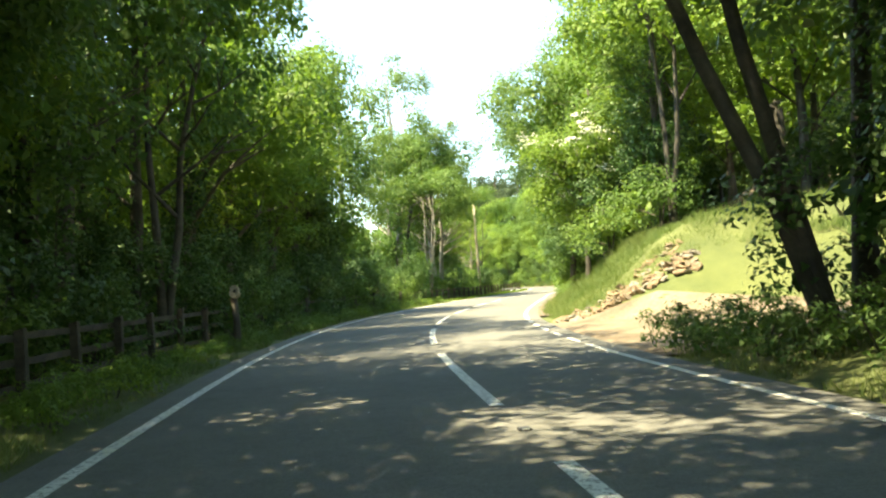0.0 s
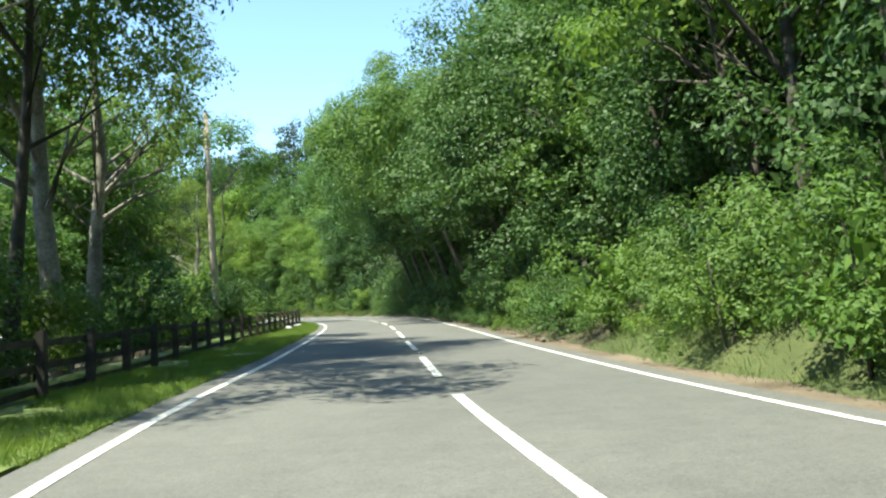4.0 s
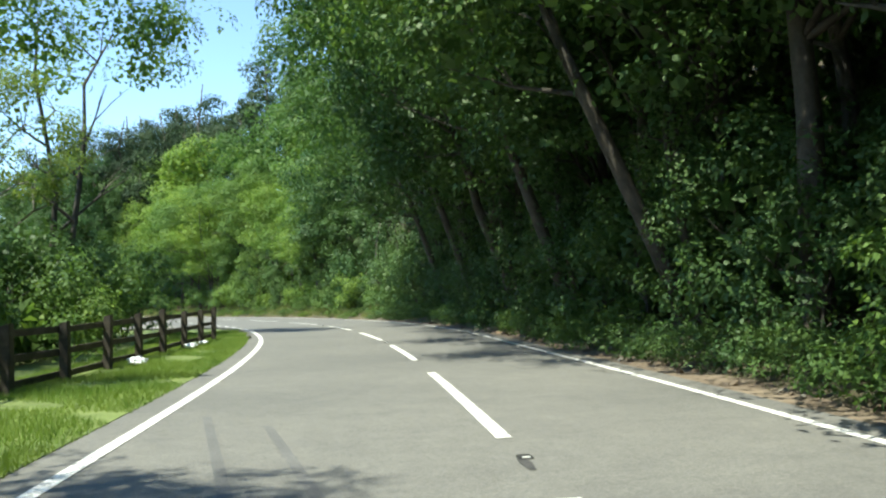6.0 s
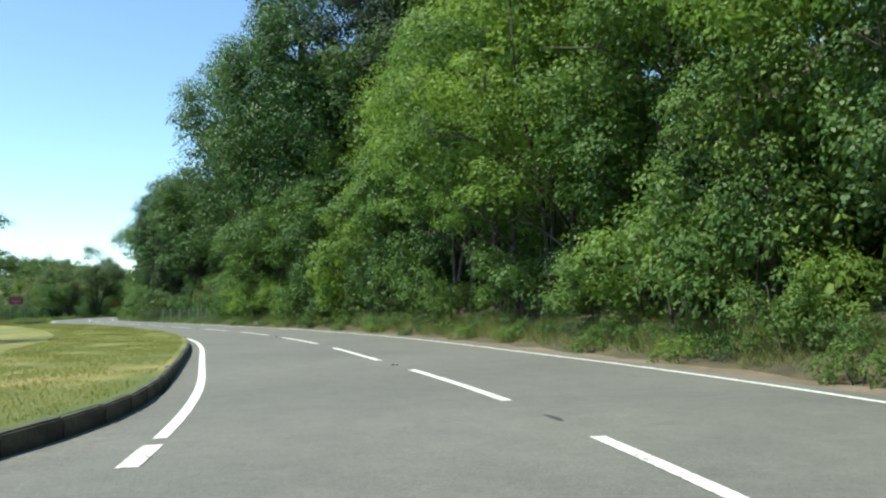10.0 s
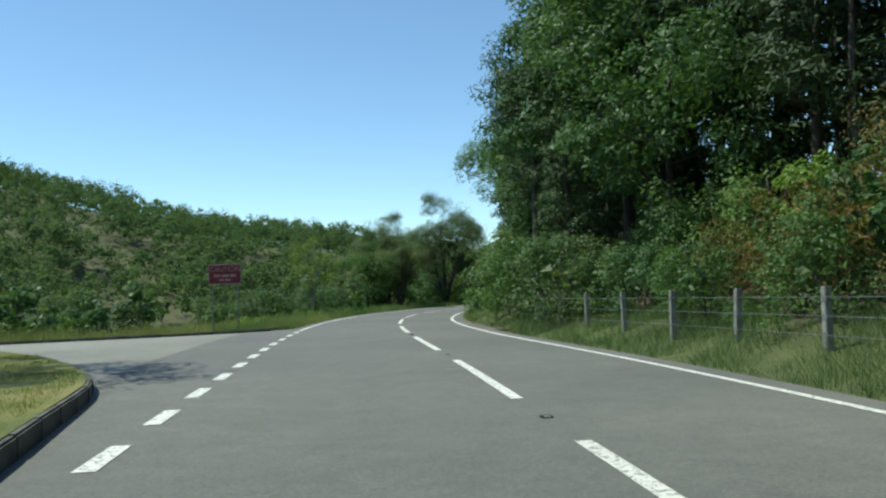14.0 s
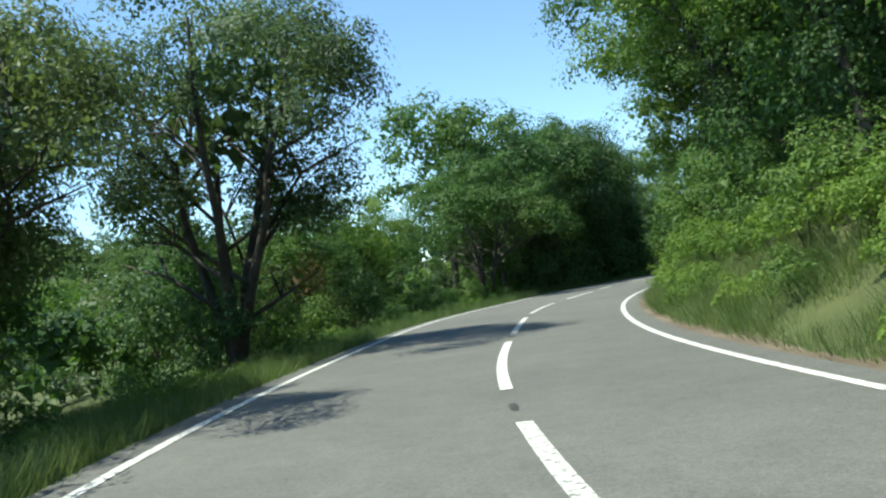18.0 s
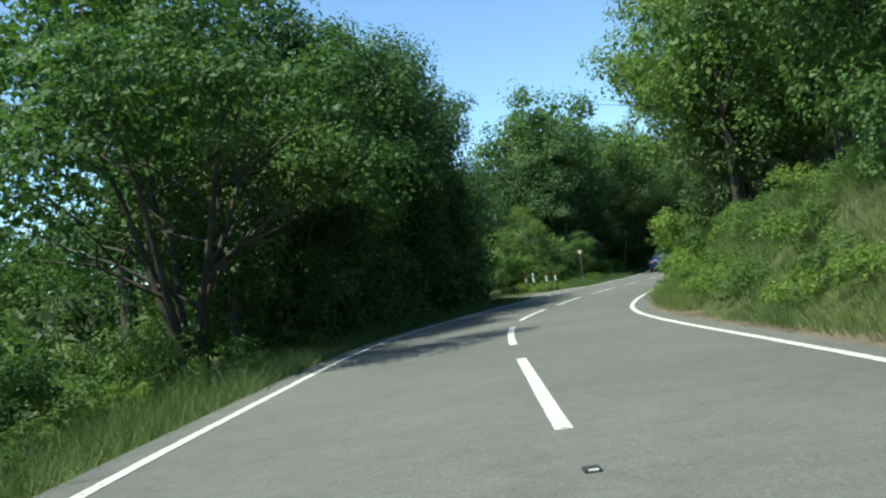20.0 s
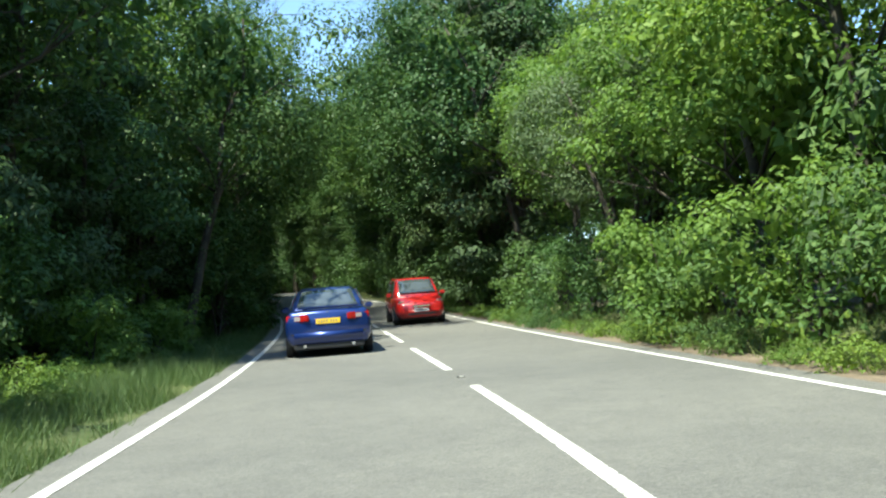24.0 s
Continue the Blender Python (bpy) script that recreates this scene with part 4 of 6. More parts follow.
row(["broad0", "canopy0", "broad1"], 60, 75, 3.6, 3.8, 0.6, (1.05, 1.3), follow=R)
row(["big0", "big1"], 56, 78, 4.6, 7.0, 1.0, (1.3, 1.6), follow=R)
row(["big2", "big2"], 76, 104, 4.4, 7.0, 1.0, (1.3, 1.6), follow=R)
row(["big2", "big0"], 84, 124, 4.4, 3.6, 0.4, (1.0, 1.2), follow=R)
row(["broad3", "broad3"], 84, 124, 3.0, 2.4, 0.4, (1.1, 1.35), follow=R)
row(["shrub0", "shrub1", "ivy"], 70, 135, 2.0, 7.0, 1.2, (0.9, 1.2), follow=R)
row(["shrub0", "broad3"], 66, 140, 2.4, 12, 1.6, (1.0, 1.4), follow=R)
row(["broad3", "big0"], 60, 150, 3.0, 19, 2.0, (1.0, 1.3), follow=R)
row(["big0", "pine1"], 60, 150, 4.0, 28, 3.0, (1.1, 1.4), follow=R)
row(["low0", "low0", "low2"], 86, 126, 1.0, 1.3, 0.3, (0.7, 1.0), follow=R)
row(["shrub0", "shrub0"], 84, 126, 1.6, 2.2, 0.4, (0.6, 0.95), follow=R)
row(["ivy", "shrub0"], 84, 126, 2.4, 3.4, 0.5, (0.9, 1.15), follow=R)
row(["shrub0", "ivy"], 90, 126, 2.3, 4.4, 0.9, (0.7, 0.95), follow=R)
row(["canopy0", "canopy1", "broad3"], 66, 130, 4.0, 8.5, 1.8, (1.1, 1.35), follow=R)
row(["big0", "pine0", "big0"], 90, 130, 5.5, 14, 2.0, (1.1, 1.35), follow=R)
row(["shrub0", "shrub1", "shrub0"], 124, 140, 2.0, 2.4, 0.4, (0.6, 1.0), (0.8, 1.3), follow=R)
set_plant("shrub2", 133.5, float(R(133)) + 1.9, 0.8, 1.1)
row(["shrub0", "shrub1", "shrub2", "shrub1"], 140, 180, 2.1, 2.4, 0.4, (0.45, 1.15), (0.8, 1.5), follow=R)
row(["ivy", "broad3", "broad3"], 125, 141, 3.1, 3.2, 0.6, (0.65, 1.0), follow=R)
row(["ivy", "broad1", "broad0", "broad1"], 141, 184, 3.1, 3.2, 0.6, (0.65, 1.0), follow=R)
# Dark kinds chosen to imitate shade on this stretch of hedge.
row(["pine0", "big2", "spruce1"], 122, 142, 2.8, 4.4, 0.6, (0.95, 1.1), follow=R)
# Light-leaved kinds from here put the bank's sunlight into leaf colour.
row(["big1", "broad1", "big0"], 143, 152, 3.8, 4.4, 0.6, (0.9, 1.1), follow=R)
row(["shrub1", "shrub2", "broad1"], 138, 184, 1.9, 5.0, 0.6, (1.0, 1.3), (1.0, 1.3), follow=R)
row(["big1", "broad1", "big0"], 150, 176, 3.8, 3.4, 0.6, (0.8, 0.98), follow=R)
# Upper trees coloured dark in place of overhang shade.
row(["broad3", "ivy", "broad3"], 177, 197, 2.8, 3.8, 0.5, (0.85, 1.1), follow=R)
row(["big2", "pine0"], 177, 197, 3.0, 5.6, 0.6, (1.0, 1.2), follow=R)
row(["shrub2", "shrub1", "shrub2"], 178, 198, 1.6, 2.3, 0.4, (0.65, 0.95), (1.0, 1.3), follow=R)
for s in (181, 185.5, 190, 195):
    set_plant("big2", s, float(R(s)) + 4.6, 1.1, 1.25, bearing(s), lean=-9)
# big1 doubled so that leaf colour brightens the sunlit background.
row(["big0", "big1", "big1"], 118, 186, 4.2, 9.0, 1.5, (1.05, 1.25), follow=R)
row(["pine0", "pine1"], 130, 200, 3.6, 14, 2.5, (1.3, 1.75), follow=R)
for s, l, k in ((187, 8.5, 1.78), (183, 11.5, 1.6), (192, 10.5, 1.35), (178, 12, 1.6)):
    set_plant("pine0", s, l, k, 1.0)
row(["pine0", "pine1", "spruce0"], 130, 230, 4.2, 22, 3.5, (1.3, 1.7), follow=R)
row(["pine0", "spruce0", "pine1"], 178, 224, 2.6, 8.2, 0.8, (0.78, 1.0), follow=R)
row(["pine0", "pine1", "spruce0"], 176, 226, 3.0, 13, 1.6, (1.2, 1.5), follow=R)
row(["low0", "low2", "shrub1"], 124, 182, 1.5, 1.75, 0.25, (0.5, 0.7), follow=R)
row(["low0", "low1", "low2"], 124, 190, 4.0, 1.1, 0.2, (0.45, 0.75), follow=R)
row(["shrub1", "shrub0", "broad0"], 187, 200, 2.2, 3.0, 0.5, (0.75, 0.95), follow=R)
row(["shrub4", "shrub1", "shrub0"], 200, 216, 1.8, 4.6, 0.6, (0.6, 0.85), follow=R)
row(["shrub1", "shrub0", "low2"], 198, 217, 1.3, 2.9, 0.3, (0.45, 0.6), follow=R)
row(["shrub1", "shrub2", "shrub4"], 198, 216, 2.4, 6.2, 0.8, (0.9, 1.2), follow=R)
row(["pine0", "pine1", "spruce0"], 196, 226, 3.0, 9.5, 1.4, (0.85, 1.1), follow=R)
row(["broad3", "big2"], 214, 230, 2.8, 5.6, 0.6, (0.9, 1.1), follow=R)
row(["shrub1", "shrub3", "shrub0"], 213, 222, 1.9, 1.8, 0.35, (0.8, 1.05), follow=R)
row(["shrub1", "shrub0", "low2"], 222, 236, 1.5, 1.9, 0.35, (0.45, 0.65), follow=R)
row(["ivy", "spruce0", "pine0"], 218, 240, 2.8, 3.7, 0.5, (0.65, 0.85), follow=R)
row(["pine0", "pine1", "broad3"], 220, 244, 3.6, 6.8, 1.0, (0.9, 1.1), follow=R)
row(["low1", "low2", "low1"], 226, 300, 0.9, 1.9, 0.6, (0.6, 1.0), follow=R)
row(["low2", "low1", "low2", "shrub1"], 228, 300, 1.2, 2.7, 0.5, (0.6, 0.85), follow=R)
row(["broad0", "broad3", "big0"], 241, 300, 3.2, 4.9, 0.5, (0.85, 1.05), follow=R)
row(["broad0", "broad1", "pine0"], 238, 300, 4.5, 8.0, 1.2, (1.05, 1.25), follow=R)
row(["shrub2", "shrub1", "low1"], 331.5, 345, 1.9, 1.7, 0.35, (0.65, 0.9), follow=R)
row(["shrub2", "shrub1", "low1"], 298, 325.5, 1.9, 1.7, 0.35, (0.65, 0.9), follow=R)
set_plant("shrub1", 328.2, float(R(328)) + 3.0, 1.1, 1.2)
set_plant("shrub2", 330.6, float(R(330)) + 2.8, 1.1, 1.2)
row(["broad1", "broad0", "big1"], 298, 348, 2.8, 3.2, 0.5, (0.8, 1.05), follow=R)
row(["shrub1", "shrub2", "shrub3"], 298, 350, 2.0, 4.0, 0.6, (1.2, 1.6), (1.1, 1.4), follow=R)
row(["big0", "broad1", "canopy1"], 298, 420, 4.2, 7.5, 1.0, (1.05, 1.25), follow=R)
set_plant("spruce1", 361, 7.6, 1.5, 1.0)
set_plant("low1", 323.2, -4.7, 0.8)
set_plant("low2", 324.6, -4.4, 0.7)
set_plant("low1", 325.2, -4.1, 0.7)
set_plant("low1", 323.9, -5.7, 0.9)
row(["broad1", "big1", "broad0"], 346, 358, 2.6, 3.2, 0.4, (0.95, 1.1), follow=R)
row(["spruce1", "spruce0"], 359, 374, 2.8, 3.0, 0.4, (1.5, 1.8), follow=R)
row(["shrub0", "shrub1"], 344, 380, 2.2, 2.0, 0.3, (0.7, 0.9), follow=R)
row(["low1", "low2", "low0"], 299, 380, 1.3, 0.95, 0.2, (0.5, 0.8), follow=R)
row(["big0", "broad3", "shrub0"], 364, 435, 2.6, 2.6, 0.6, (1.0, 1.25), follow=R)
row(["big0", "big2"], 366, 430, 4.0, 5.4, 0.8, (1.1, 1.4), follow=R)
for s, l, k, kind in ((240, 4.6, 0.75, "broad0"), (246.5, 4.3, 0.8, "big0"), (253, 4.3, 0.82, "big0"), (261, 4.2, 0.85, "big0"), (269, 4.2, 0.8, "big1"), (277, 4.2, 0.85, "big0"), (285, 4.4, 0.8, "big0")):
    set_plant(kind, s, float(R(s)) + l, k, 1.05, bearing(s), lean=-13)
    set_plant("ivy", s - 0.6, float(R(s)) + l - 0.4, 0.75, 0.95, bearing(s), lean=-8)
    set_plant("shrub1", s + 3.0, float(R(s)) + l - 0.2, 1.1, 1.2)
set_plant("hawthorn", 40, float(R(40)) + 2.6, 0.95, 1.0)
set_plant("hawthorn", 279, float(R(279)) + 3.0, 0.95, 1.0)
# left side, along the walk
row(["shrub0", "shrub1", "low0"], -14, 48, 2.3, -3.7, 0.4, (0.6, 0.9), follow=L)
row(["broad0", "broad1"], -14, 46, 4.4, -5.6, 0.6, (0.9, 1.15), follow=L)
# Lighter-leaved kinds imitate leaves lit from behind.
row(["broad0", "broad1", "broad2"], -14, 42, 3.6, -4.3, 0.5, (1.15, 1.4), (1.0, 1.25), follow=L)
row(["big0"], -14, 2, 6.0, -4.0, 0.4, (1.0, 1.1), follow=L)
# Leaning trees added to shade the road; those nearest the start stay unseen.
for s in (-5.0, 1.5, 8.5):
    set_plant("big0", s, float(L(s)) - 3.6, 0.95, 1.1, bearing(s), lean=15)
set_plant("big1", 10.5, float(R(10.5)) + 2.4, 1.1, 1.1, bearing(10), lean=-18)
set_plant("big0", 4.5, float(R(4.5)) + 2.4, 1.1, 1.1, bearing(5), lean=-18)
row(["shrub1", "shrub0", "shrub2"], -10, 66, 1.9, -7.2, 0.9, (0.9, 1.3), follow=L)
row(["shrub1", "shrub0"], -10, 70, 2.2, -11.5, 1.0, (1.1, 1.5), follow=L)
row(["broad0", "canopy0", "broad1"], -14, 50, 6.0, -9.0, 1.2, (1.0, 1.2), follow=L)
row(["broad0", "broad1"], -14, 70, 5.0, -15, 1.5, (1.1, 1.3), follow=L)
row(["low1", "low2"], -8, 60, 1.3, -1.6, 0.4, (0.45, 0.75), follow=L)
row(["shrub1", "shrub2", "shrub0"], 45, 66, 2.4, -4.2, 0.6, (0.8, 1.1), follow=L)
row(["broad1", "shrub2", "broad0"], 46, 68, 3.6, -7.0, 1.0, (0.9, 1.1), follow=L)
set_plant("canopy1", 66.5, -5.6, 1.05, 1.0)
# Canopies added for shade on the road, the first ones out of view.
for s, l, k in ((1, -4.4, 1.2), (6, -4.4, 1.25), (11.5, -4.5, 1.35), (20, -4.2, 1.15)):
    set_plant("canopy0", s, float(L(s)) + l + 1.2, k, 1.05)
# hedge between the first stretch of fence and the road
row(["shrub0", "shrub1", "shrub0"], 24, 58, 1.7, -2.7, 0.3, (0.6, 0.85), (1.0, 1.4), follow=L)
row(["ivy", "shrub0", "shrub1"], 4, 50, 2.2, -4.4, 0.5, (0.85, 1.1), follow=L)
# boughs that reach out over the road from the bank
for s, l, k, kind in ((44, 3.6, 0.85, "big0"), (51, 3.4, 0.9, "big2"), (58.5, 3.4, 0.9, "big0"), (97, 2.2, 1.0, "big0"), (103.5, 2.0, 1.1, "big0"), (109.5, 2.0, 1.12, "big2"), (115.5, 2.2, 1.1, "big0"), (121, 2.6, 1.0, "big0")):
    set_plant(kind, s, float(R(s)) + l, k, 1.1, bearing(s), lean=-16 if s < 90 else -21)
    set_plant("ivy", s - 0.5, float(R(s)) + l - 0.1, 0.75, 0.9, bearing(s), lean=-10)
set_plant("ash0", 72, -9.8, 1.4, 1.1)
set_plant("ash1", 62, -11, 1.1, 1.1)
set_plant("big0", 69.5, -8.2, 1.15, 1.1)
set_plant("ash1", 77.5, -7.8, 1.15, 1.0)
set_plant("big0", 74.0, -7.6, 1.05, 1.2)
set_plant("ash0", 82.5, -8.6, 1.05, 1.0)
set_plant("ash1", 79, -12, 1.2, 0.95)
set_plant("ash1", 101, -12, 0.95, 0.9)
row(["shrub1", "shrub2", "shrub0"], 66, 104, 2.4, -6.0, 0.9, (0.8, 1.15), follow=L)
row(["shrub1", "shrub2", "shrub0"], 94, 116, 2.0, -8.0, 1.2, (0.9, 1.2), follow=L)
set_plant("big0", 93, -11.6, 0.95, 1.0)
row(["broad0", "broad2", "big0"], 94, 116, 3.0, -12.5, 0.8, (0.85, 1.05), follow=L)
row(["broad0", "broad1", "broad0"], 76, 104, 4.2, -10.0, 1.5, (0.8, 0.95), follow=L)
set_plant("broad0", 168, -10.0, 0.95, 1.0)
set_plant("broad0", 147.5, -13.2, 1.0, 1.0)
set_plant("canopy0", 115.4, -8.0, 1.35, 1.0)
set_plant("ash0", 108.5, -8.6, 0.75, 0.9)
row(["shrub0", "shrub1", "shrub2"], 100, 117, 1.7, -4.9, 0.6, (0.8, 1.1), follow=L)
row(["broad0", "shrub1", "broad1"], 116, 140, 4.0, -27, 1.5, (0.8, 1.0), follow=L)
row(["shrub1", "shrub3", "shrub0"], 138, 226, 2.6, -31, 1.5, (0.9, 1.3), follow=L)
row(["broad0", "broad3"], 160, 230, 5.0, -38, 3.0, (0.7, 0.9), follow=L)
set_plant("canopy1", 206, -9.7, 0.92, 1.0)
set_plant("big0", 150, -17, 1.0, 1.0)
set_plant("shrub3", 218.5, -16.5, 1.3, 1.1)
set_plant("shrub0", 221.5, -17.5, 1.3, 1.0)
row(["shrub3", "shrub1", "shrub3"], 236, 252, 2.0, -6.6, 1.2, (0.6, 0.85), follow=L)
row(["shrub1", "shrub3", "shrub0"], 238, 252, 2.0, -5.0, 0.5, (0.5, 0.75), follow=L)
row(["shrub1", "shrub0", "shrub3"], 222, 246, 1.9, -16.5, 1.2, (0.9, 1.3), follow=L)
row(["shrub1", "shrub3"], 240, 300, 3.0, -11, 2.0, (0.9, 1.2), follow=L)
set_plant("ash1", 242.5, -6.8, 0.4, 0.95)
row(["low2", "low1", "low2"], 224, 310, 1.0, -2.3, 0.8, (0.5, 0.85), follow=L)
row(["low1", "low2"], 328, 348, 1.0, -2.6, 1.0, (0.5, 0.85), follow=L)
set_plant("broad0", 252.5, -6.6, 0.8, 0.85)
set_plant("willow", 255.5, -5.2, 0.95, 1.05)
set_plant("broad0", 258, -7.2, 0.85, 0.85)
set_plant("willow", 258, -7.6, 1.15, 1.05)
set_plant("willow", 264, -5.0, 1.42, 1.05)
set_plant("shrub4", 271.5, -6.2, 0.85, 1.15)
row(["shrub1", "shrub0", "shrub3"], 250, 292, 2.0, -7.0, 1.0, (0.9, 1.2), follow=L)
row(["shrub1", "shrub0", "shrub1"], 262, 292, 2.0, -3.2, 0.4, (0.5, 0.75), follow=L)
row(["broad1", "broad0"], 267, 283, 3.0, -5.0, 0.5, (0.6, 0.72), follow=L)
set_plant("dome", 289.5, -5.4, 1.02, 0.95)
set_plant("dome", 294.5, -5.0, 0.85, 1.05)
row(["shrub0", "shrub0", "ivy"], 291, 309.5, 1.7, -2.6, 0.4, (0.8, 1.1), follow=L)
row(["broad3", "broad0"], 293, 303, 2.8, -4.2, 0.4, (0.9, 1.05), follow=L)
set_plant("shrub0", 305.6, -5.0, 1.4, 1.3)
set_plant("shrub0", 308.2, -5.4, 1.4, 1.3)
# Added to shade verge and road; out of view once alongside.
for s, l in ((296, -6.2), (299.4, -6.6), (302.2, -6.0)):
    set_plant("broad3", s, l, 1.2, 1.1)
set_plant("broad3", 304.6, -6.2, 1.0, 1.3)
set_plant("ivy", 305.8, -5.9, 1.1, 1.1)
set_plant("ivy", 303.8, -5.2, 1.1, 1.1)
set_plant("broad3", 307, -6.2, 1.15, 1.1)
set_plant("broad3", 310, -7.6, 1.1, 1.05)
row(["low2", "shrub1", "low1"], 305, 313, 1.1, -3.0, 0.5, (0.6, 0.8), follow=L)
row(["shrub0", "shrub1", "shrub0"], 305, 315, 1.8, -7.5, 1.2, (0.9, 1.3), follow=L)
row(["shrub0", "shrub1"], 294, 311, 1.8, -4.6, 0.5, (1.1, 1.4), follow=L)
row(["big0", "broad3"], 294, 309, 3.0, -8.5, 0.8, (1.0, 1.2), follow=L)
row(["shrub0", "shrub1"], 310, 330, 1.5, -11.8, 0.6, (1.0, 1.4), follow=L)
row(["shrub1", "shrub2", "shrub0"], 284, 410, 2.4, -16, 1.5, (1.0, 1.3), follow=L)
row(["broad0", "broad2", "broad1"], 280, 410, 3.4, -22, 2.0, (0.65, 0.85), follow=L)
row(["shrub1", "shrub0"], 270, 420, 3.0, -29, 2.0, (1.2, 1.7), follow=L)
row(["shrub1", "shrub2", "shrub0"], 322.5, 342, 2.0, -5.0, 0.6, (0.7, 0.95), follow=L)
row(["shrub0", "shrub1"], 330, 372, 1.8, -7.2, 1.2, (0.9, 1.3), follow=L)
set_plant("ash0", 334, -8.2, 0.55, 0.8)
set_plant("broad0", 337.5, -5.4, 0.58, 0.85)
set_plant("broad0", 330, -7.4, 0.56, 0.85)
for s, l, k in ((303, -6.4, 0.9), (308.0, -6.8, 0.9), (311.5, -8.4, 0.95)):
    set_plant("big2", s, l, k, 1.05)
row(["shrub0", "ivy", "shrub0"], 300, 312, 1.3, -3.4, 0.4, (0.9, 1.2), (1.1, 1.4), follow=L)
row(["broad3", "ivy"], 304, 314, 1.8, -8.0, 0.6, (1.0, 1.3), follow=L)
row(["shrub0", "broad3", "shrub1"], 306, 334, 1.9, -13.8, 0.8, (1.2, 1.5), follow=L)
set_plant("big2", 322.5, -10.4, 0.66, 1.1)
set_plant("big2", 328.0, -10.0, 0.68, 1.1)
set_plant("ivy", 310.6, -6.0, 1.3, 1.25)
set_plant("ivy", 308.8, -5.3, 1.3, 1.3)
set_plant("broad3", 311.4, -6.8, 0.9, 0.95)
set_plant("ivy", 312.2, -7.2, 1.25, 1.2)
# Dark-leaved kinds stand in for the shade of the far wood.
row(["broad3", "broad0", "spruce1"], 343, 374, 2.8, -4.6, 0.6, (0.88, 1.05), follow=L)
row(["big2", "broad3", "spruce1"], 345, 400, 3.2, -6.4, 0.8, (0.96, 1.12), follow=L)
row(["broad3", "big2"], 344, 372, 3.4, -9.4, 0.8, (1.0, 1.2), follow=L)
for s in (356, 362, 368, 375, 382, 390, 398, 406):
    set_plant("big2", s, float(L(s)) - 2.9, 1.0, 1.1, bearing(s), lean=14)
    set_plant("big2" if s % 3 else "big0", s + 2.5, float(R(s)) + 2.8, 1.0, 1.1, bearing(s), lean=-14)
row(["shrub0", "shrub1"], 333, 356, 1.8, -5.2, 0.5, (0.9, 1.3), follow=L)
row(["shrub2", "low1", "shrub1"], 342, 366, 1.8, -2.9, 0.4, (0.45, 0.65), follow=L)
row(["big0", "canopy0", "broad3"], 347, 435, 3.8, -8.5, 1.2, (1.1, 1.3), follow=L)
row(["shrub0", "broad3", "big0"], 362, 435, 2.6, -2.8, 0.5, (0.9, 1.2), follow=L)
row(["shrub0", "shrub1"], 366, 436, 1.9, -5.6, 0.9, (1.2, 1.6), follow=L)
row(["shrub0", "shrub1"], 366, 436, 1.9, 5.0, 0.8, (1.2, 1.6), follow=R)
row(["shrub0", "broad3"], 366, 436, 2.6, -12, 1.0, (1.2, 1.6), follow=L)
row(["ivy", "shrub0"], 364, 432, 1.5, 1.7, 0.3, (1.0, 1.3), follow=R)
row(["ivy", "shrub0"], 358, 432, 1.5, -2.0, 0.3, (1.0, 1.3), follow=L)
row(["broad3"], 366, 432, 2.4, 3.6, 0.4, (1.0, 1.2), follow=R)
set_plant("willow", 347.5, float(R(348)) + 2.2, 1.1, 1.1)
for l in (-34, -28, -24, -19, -14, -9, -5, -1, 3, 7, 12, 17):
    set_plant("shrub0f", 424 + random.uniform(-3, 3), l * 1.6 - 3 if abs(l) > 4 else -12, 1.7, 1.3)
    set_plant("big0f", 437 + random.uniform(-2, 2), l, 1.3, 1.2)
    set_plant("shrub0f", 432 + random.uniform(-1, 1), l + 1.5, 1.6, 1.2)

# ---- far wooded hill ----
def far_woods():
    rng = np.random.default_rng(5)
    cen, dirs = [], []
    for _ in range(3600):
        x, y = rng.uniform(-330, -70), rng.uniform(150, 560)
        s, l = plan(np.array([[x, y]]))
        if l[0] > -40 or s[0] > 425 or s[0] < 130:
            continue
        z = float(ground_z(s, l)[0] + hills(x, y) * ease((abs(l[0]) - 30) / 60))
        r = rng.uniform(3.0, 5.0)
        d = unit(rng.normal(size=(12, 3)))
        d[:, 2] = np.abs(d[:, 2])
        cen.append(d * r * [1, 1, 0.85] + [x, y, z + r * 0.5])
        dirs.append(d)
    for _ in range(2600):
        s, l = rng.uniform(-50, 440), rng.uniform(-75, 105)
        if -22 < l < 34 or (l < 0 and s > 112):
            continue
        p = at(s, l)
        z, r = float(ground_z(s, l)), rng.uniform(3.0, 4.6)
        d = unit(rng.normal(size=(9, 3)))
        d[:, 2] = np.abs(d[:, 2])
        cen.append(d * r * [1, 1, 0.85] + [p.x, p.y, z + r * 0.9])
        dirs.append(d)
    cen, dirs = np.concatenate(cen), np.concatenate(dirs)
    me = foliage("woodland", rng, cen, dirs, 34, 1.7, 0.42, 0.38, LEAF_FAR_HAZED, corners=3, core=0, rise=0.8, twigs=1, flat_z=0.75)
    ob = mesh_part("far_woodland", me, None)
    return tagged(ob, "distant green wooded hillside", "woodland", kind="stuff")


far_woods()


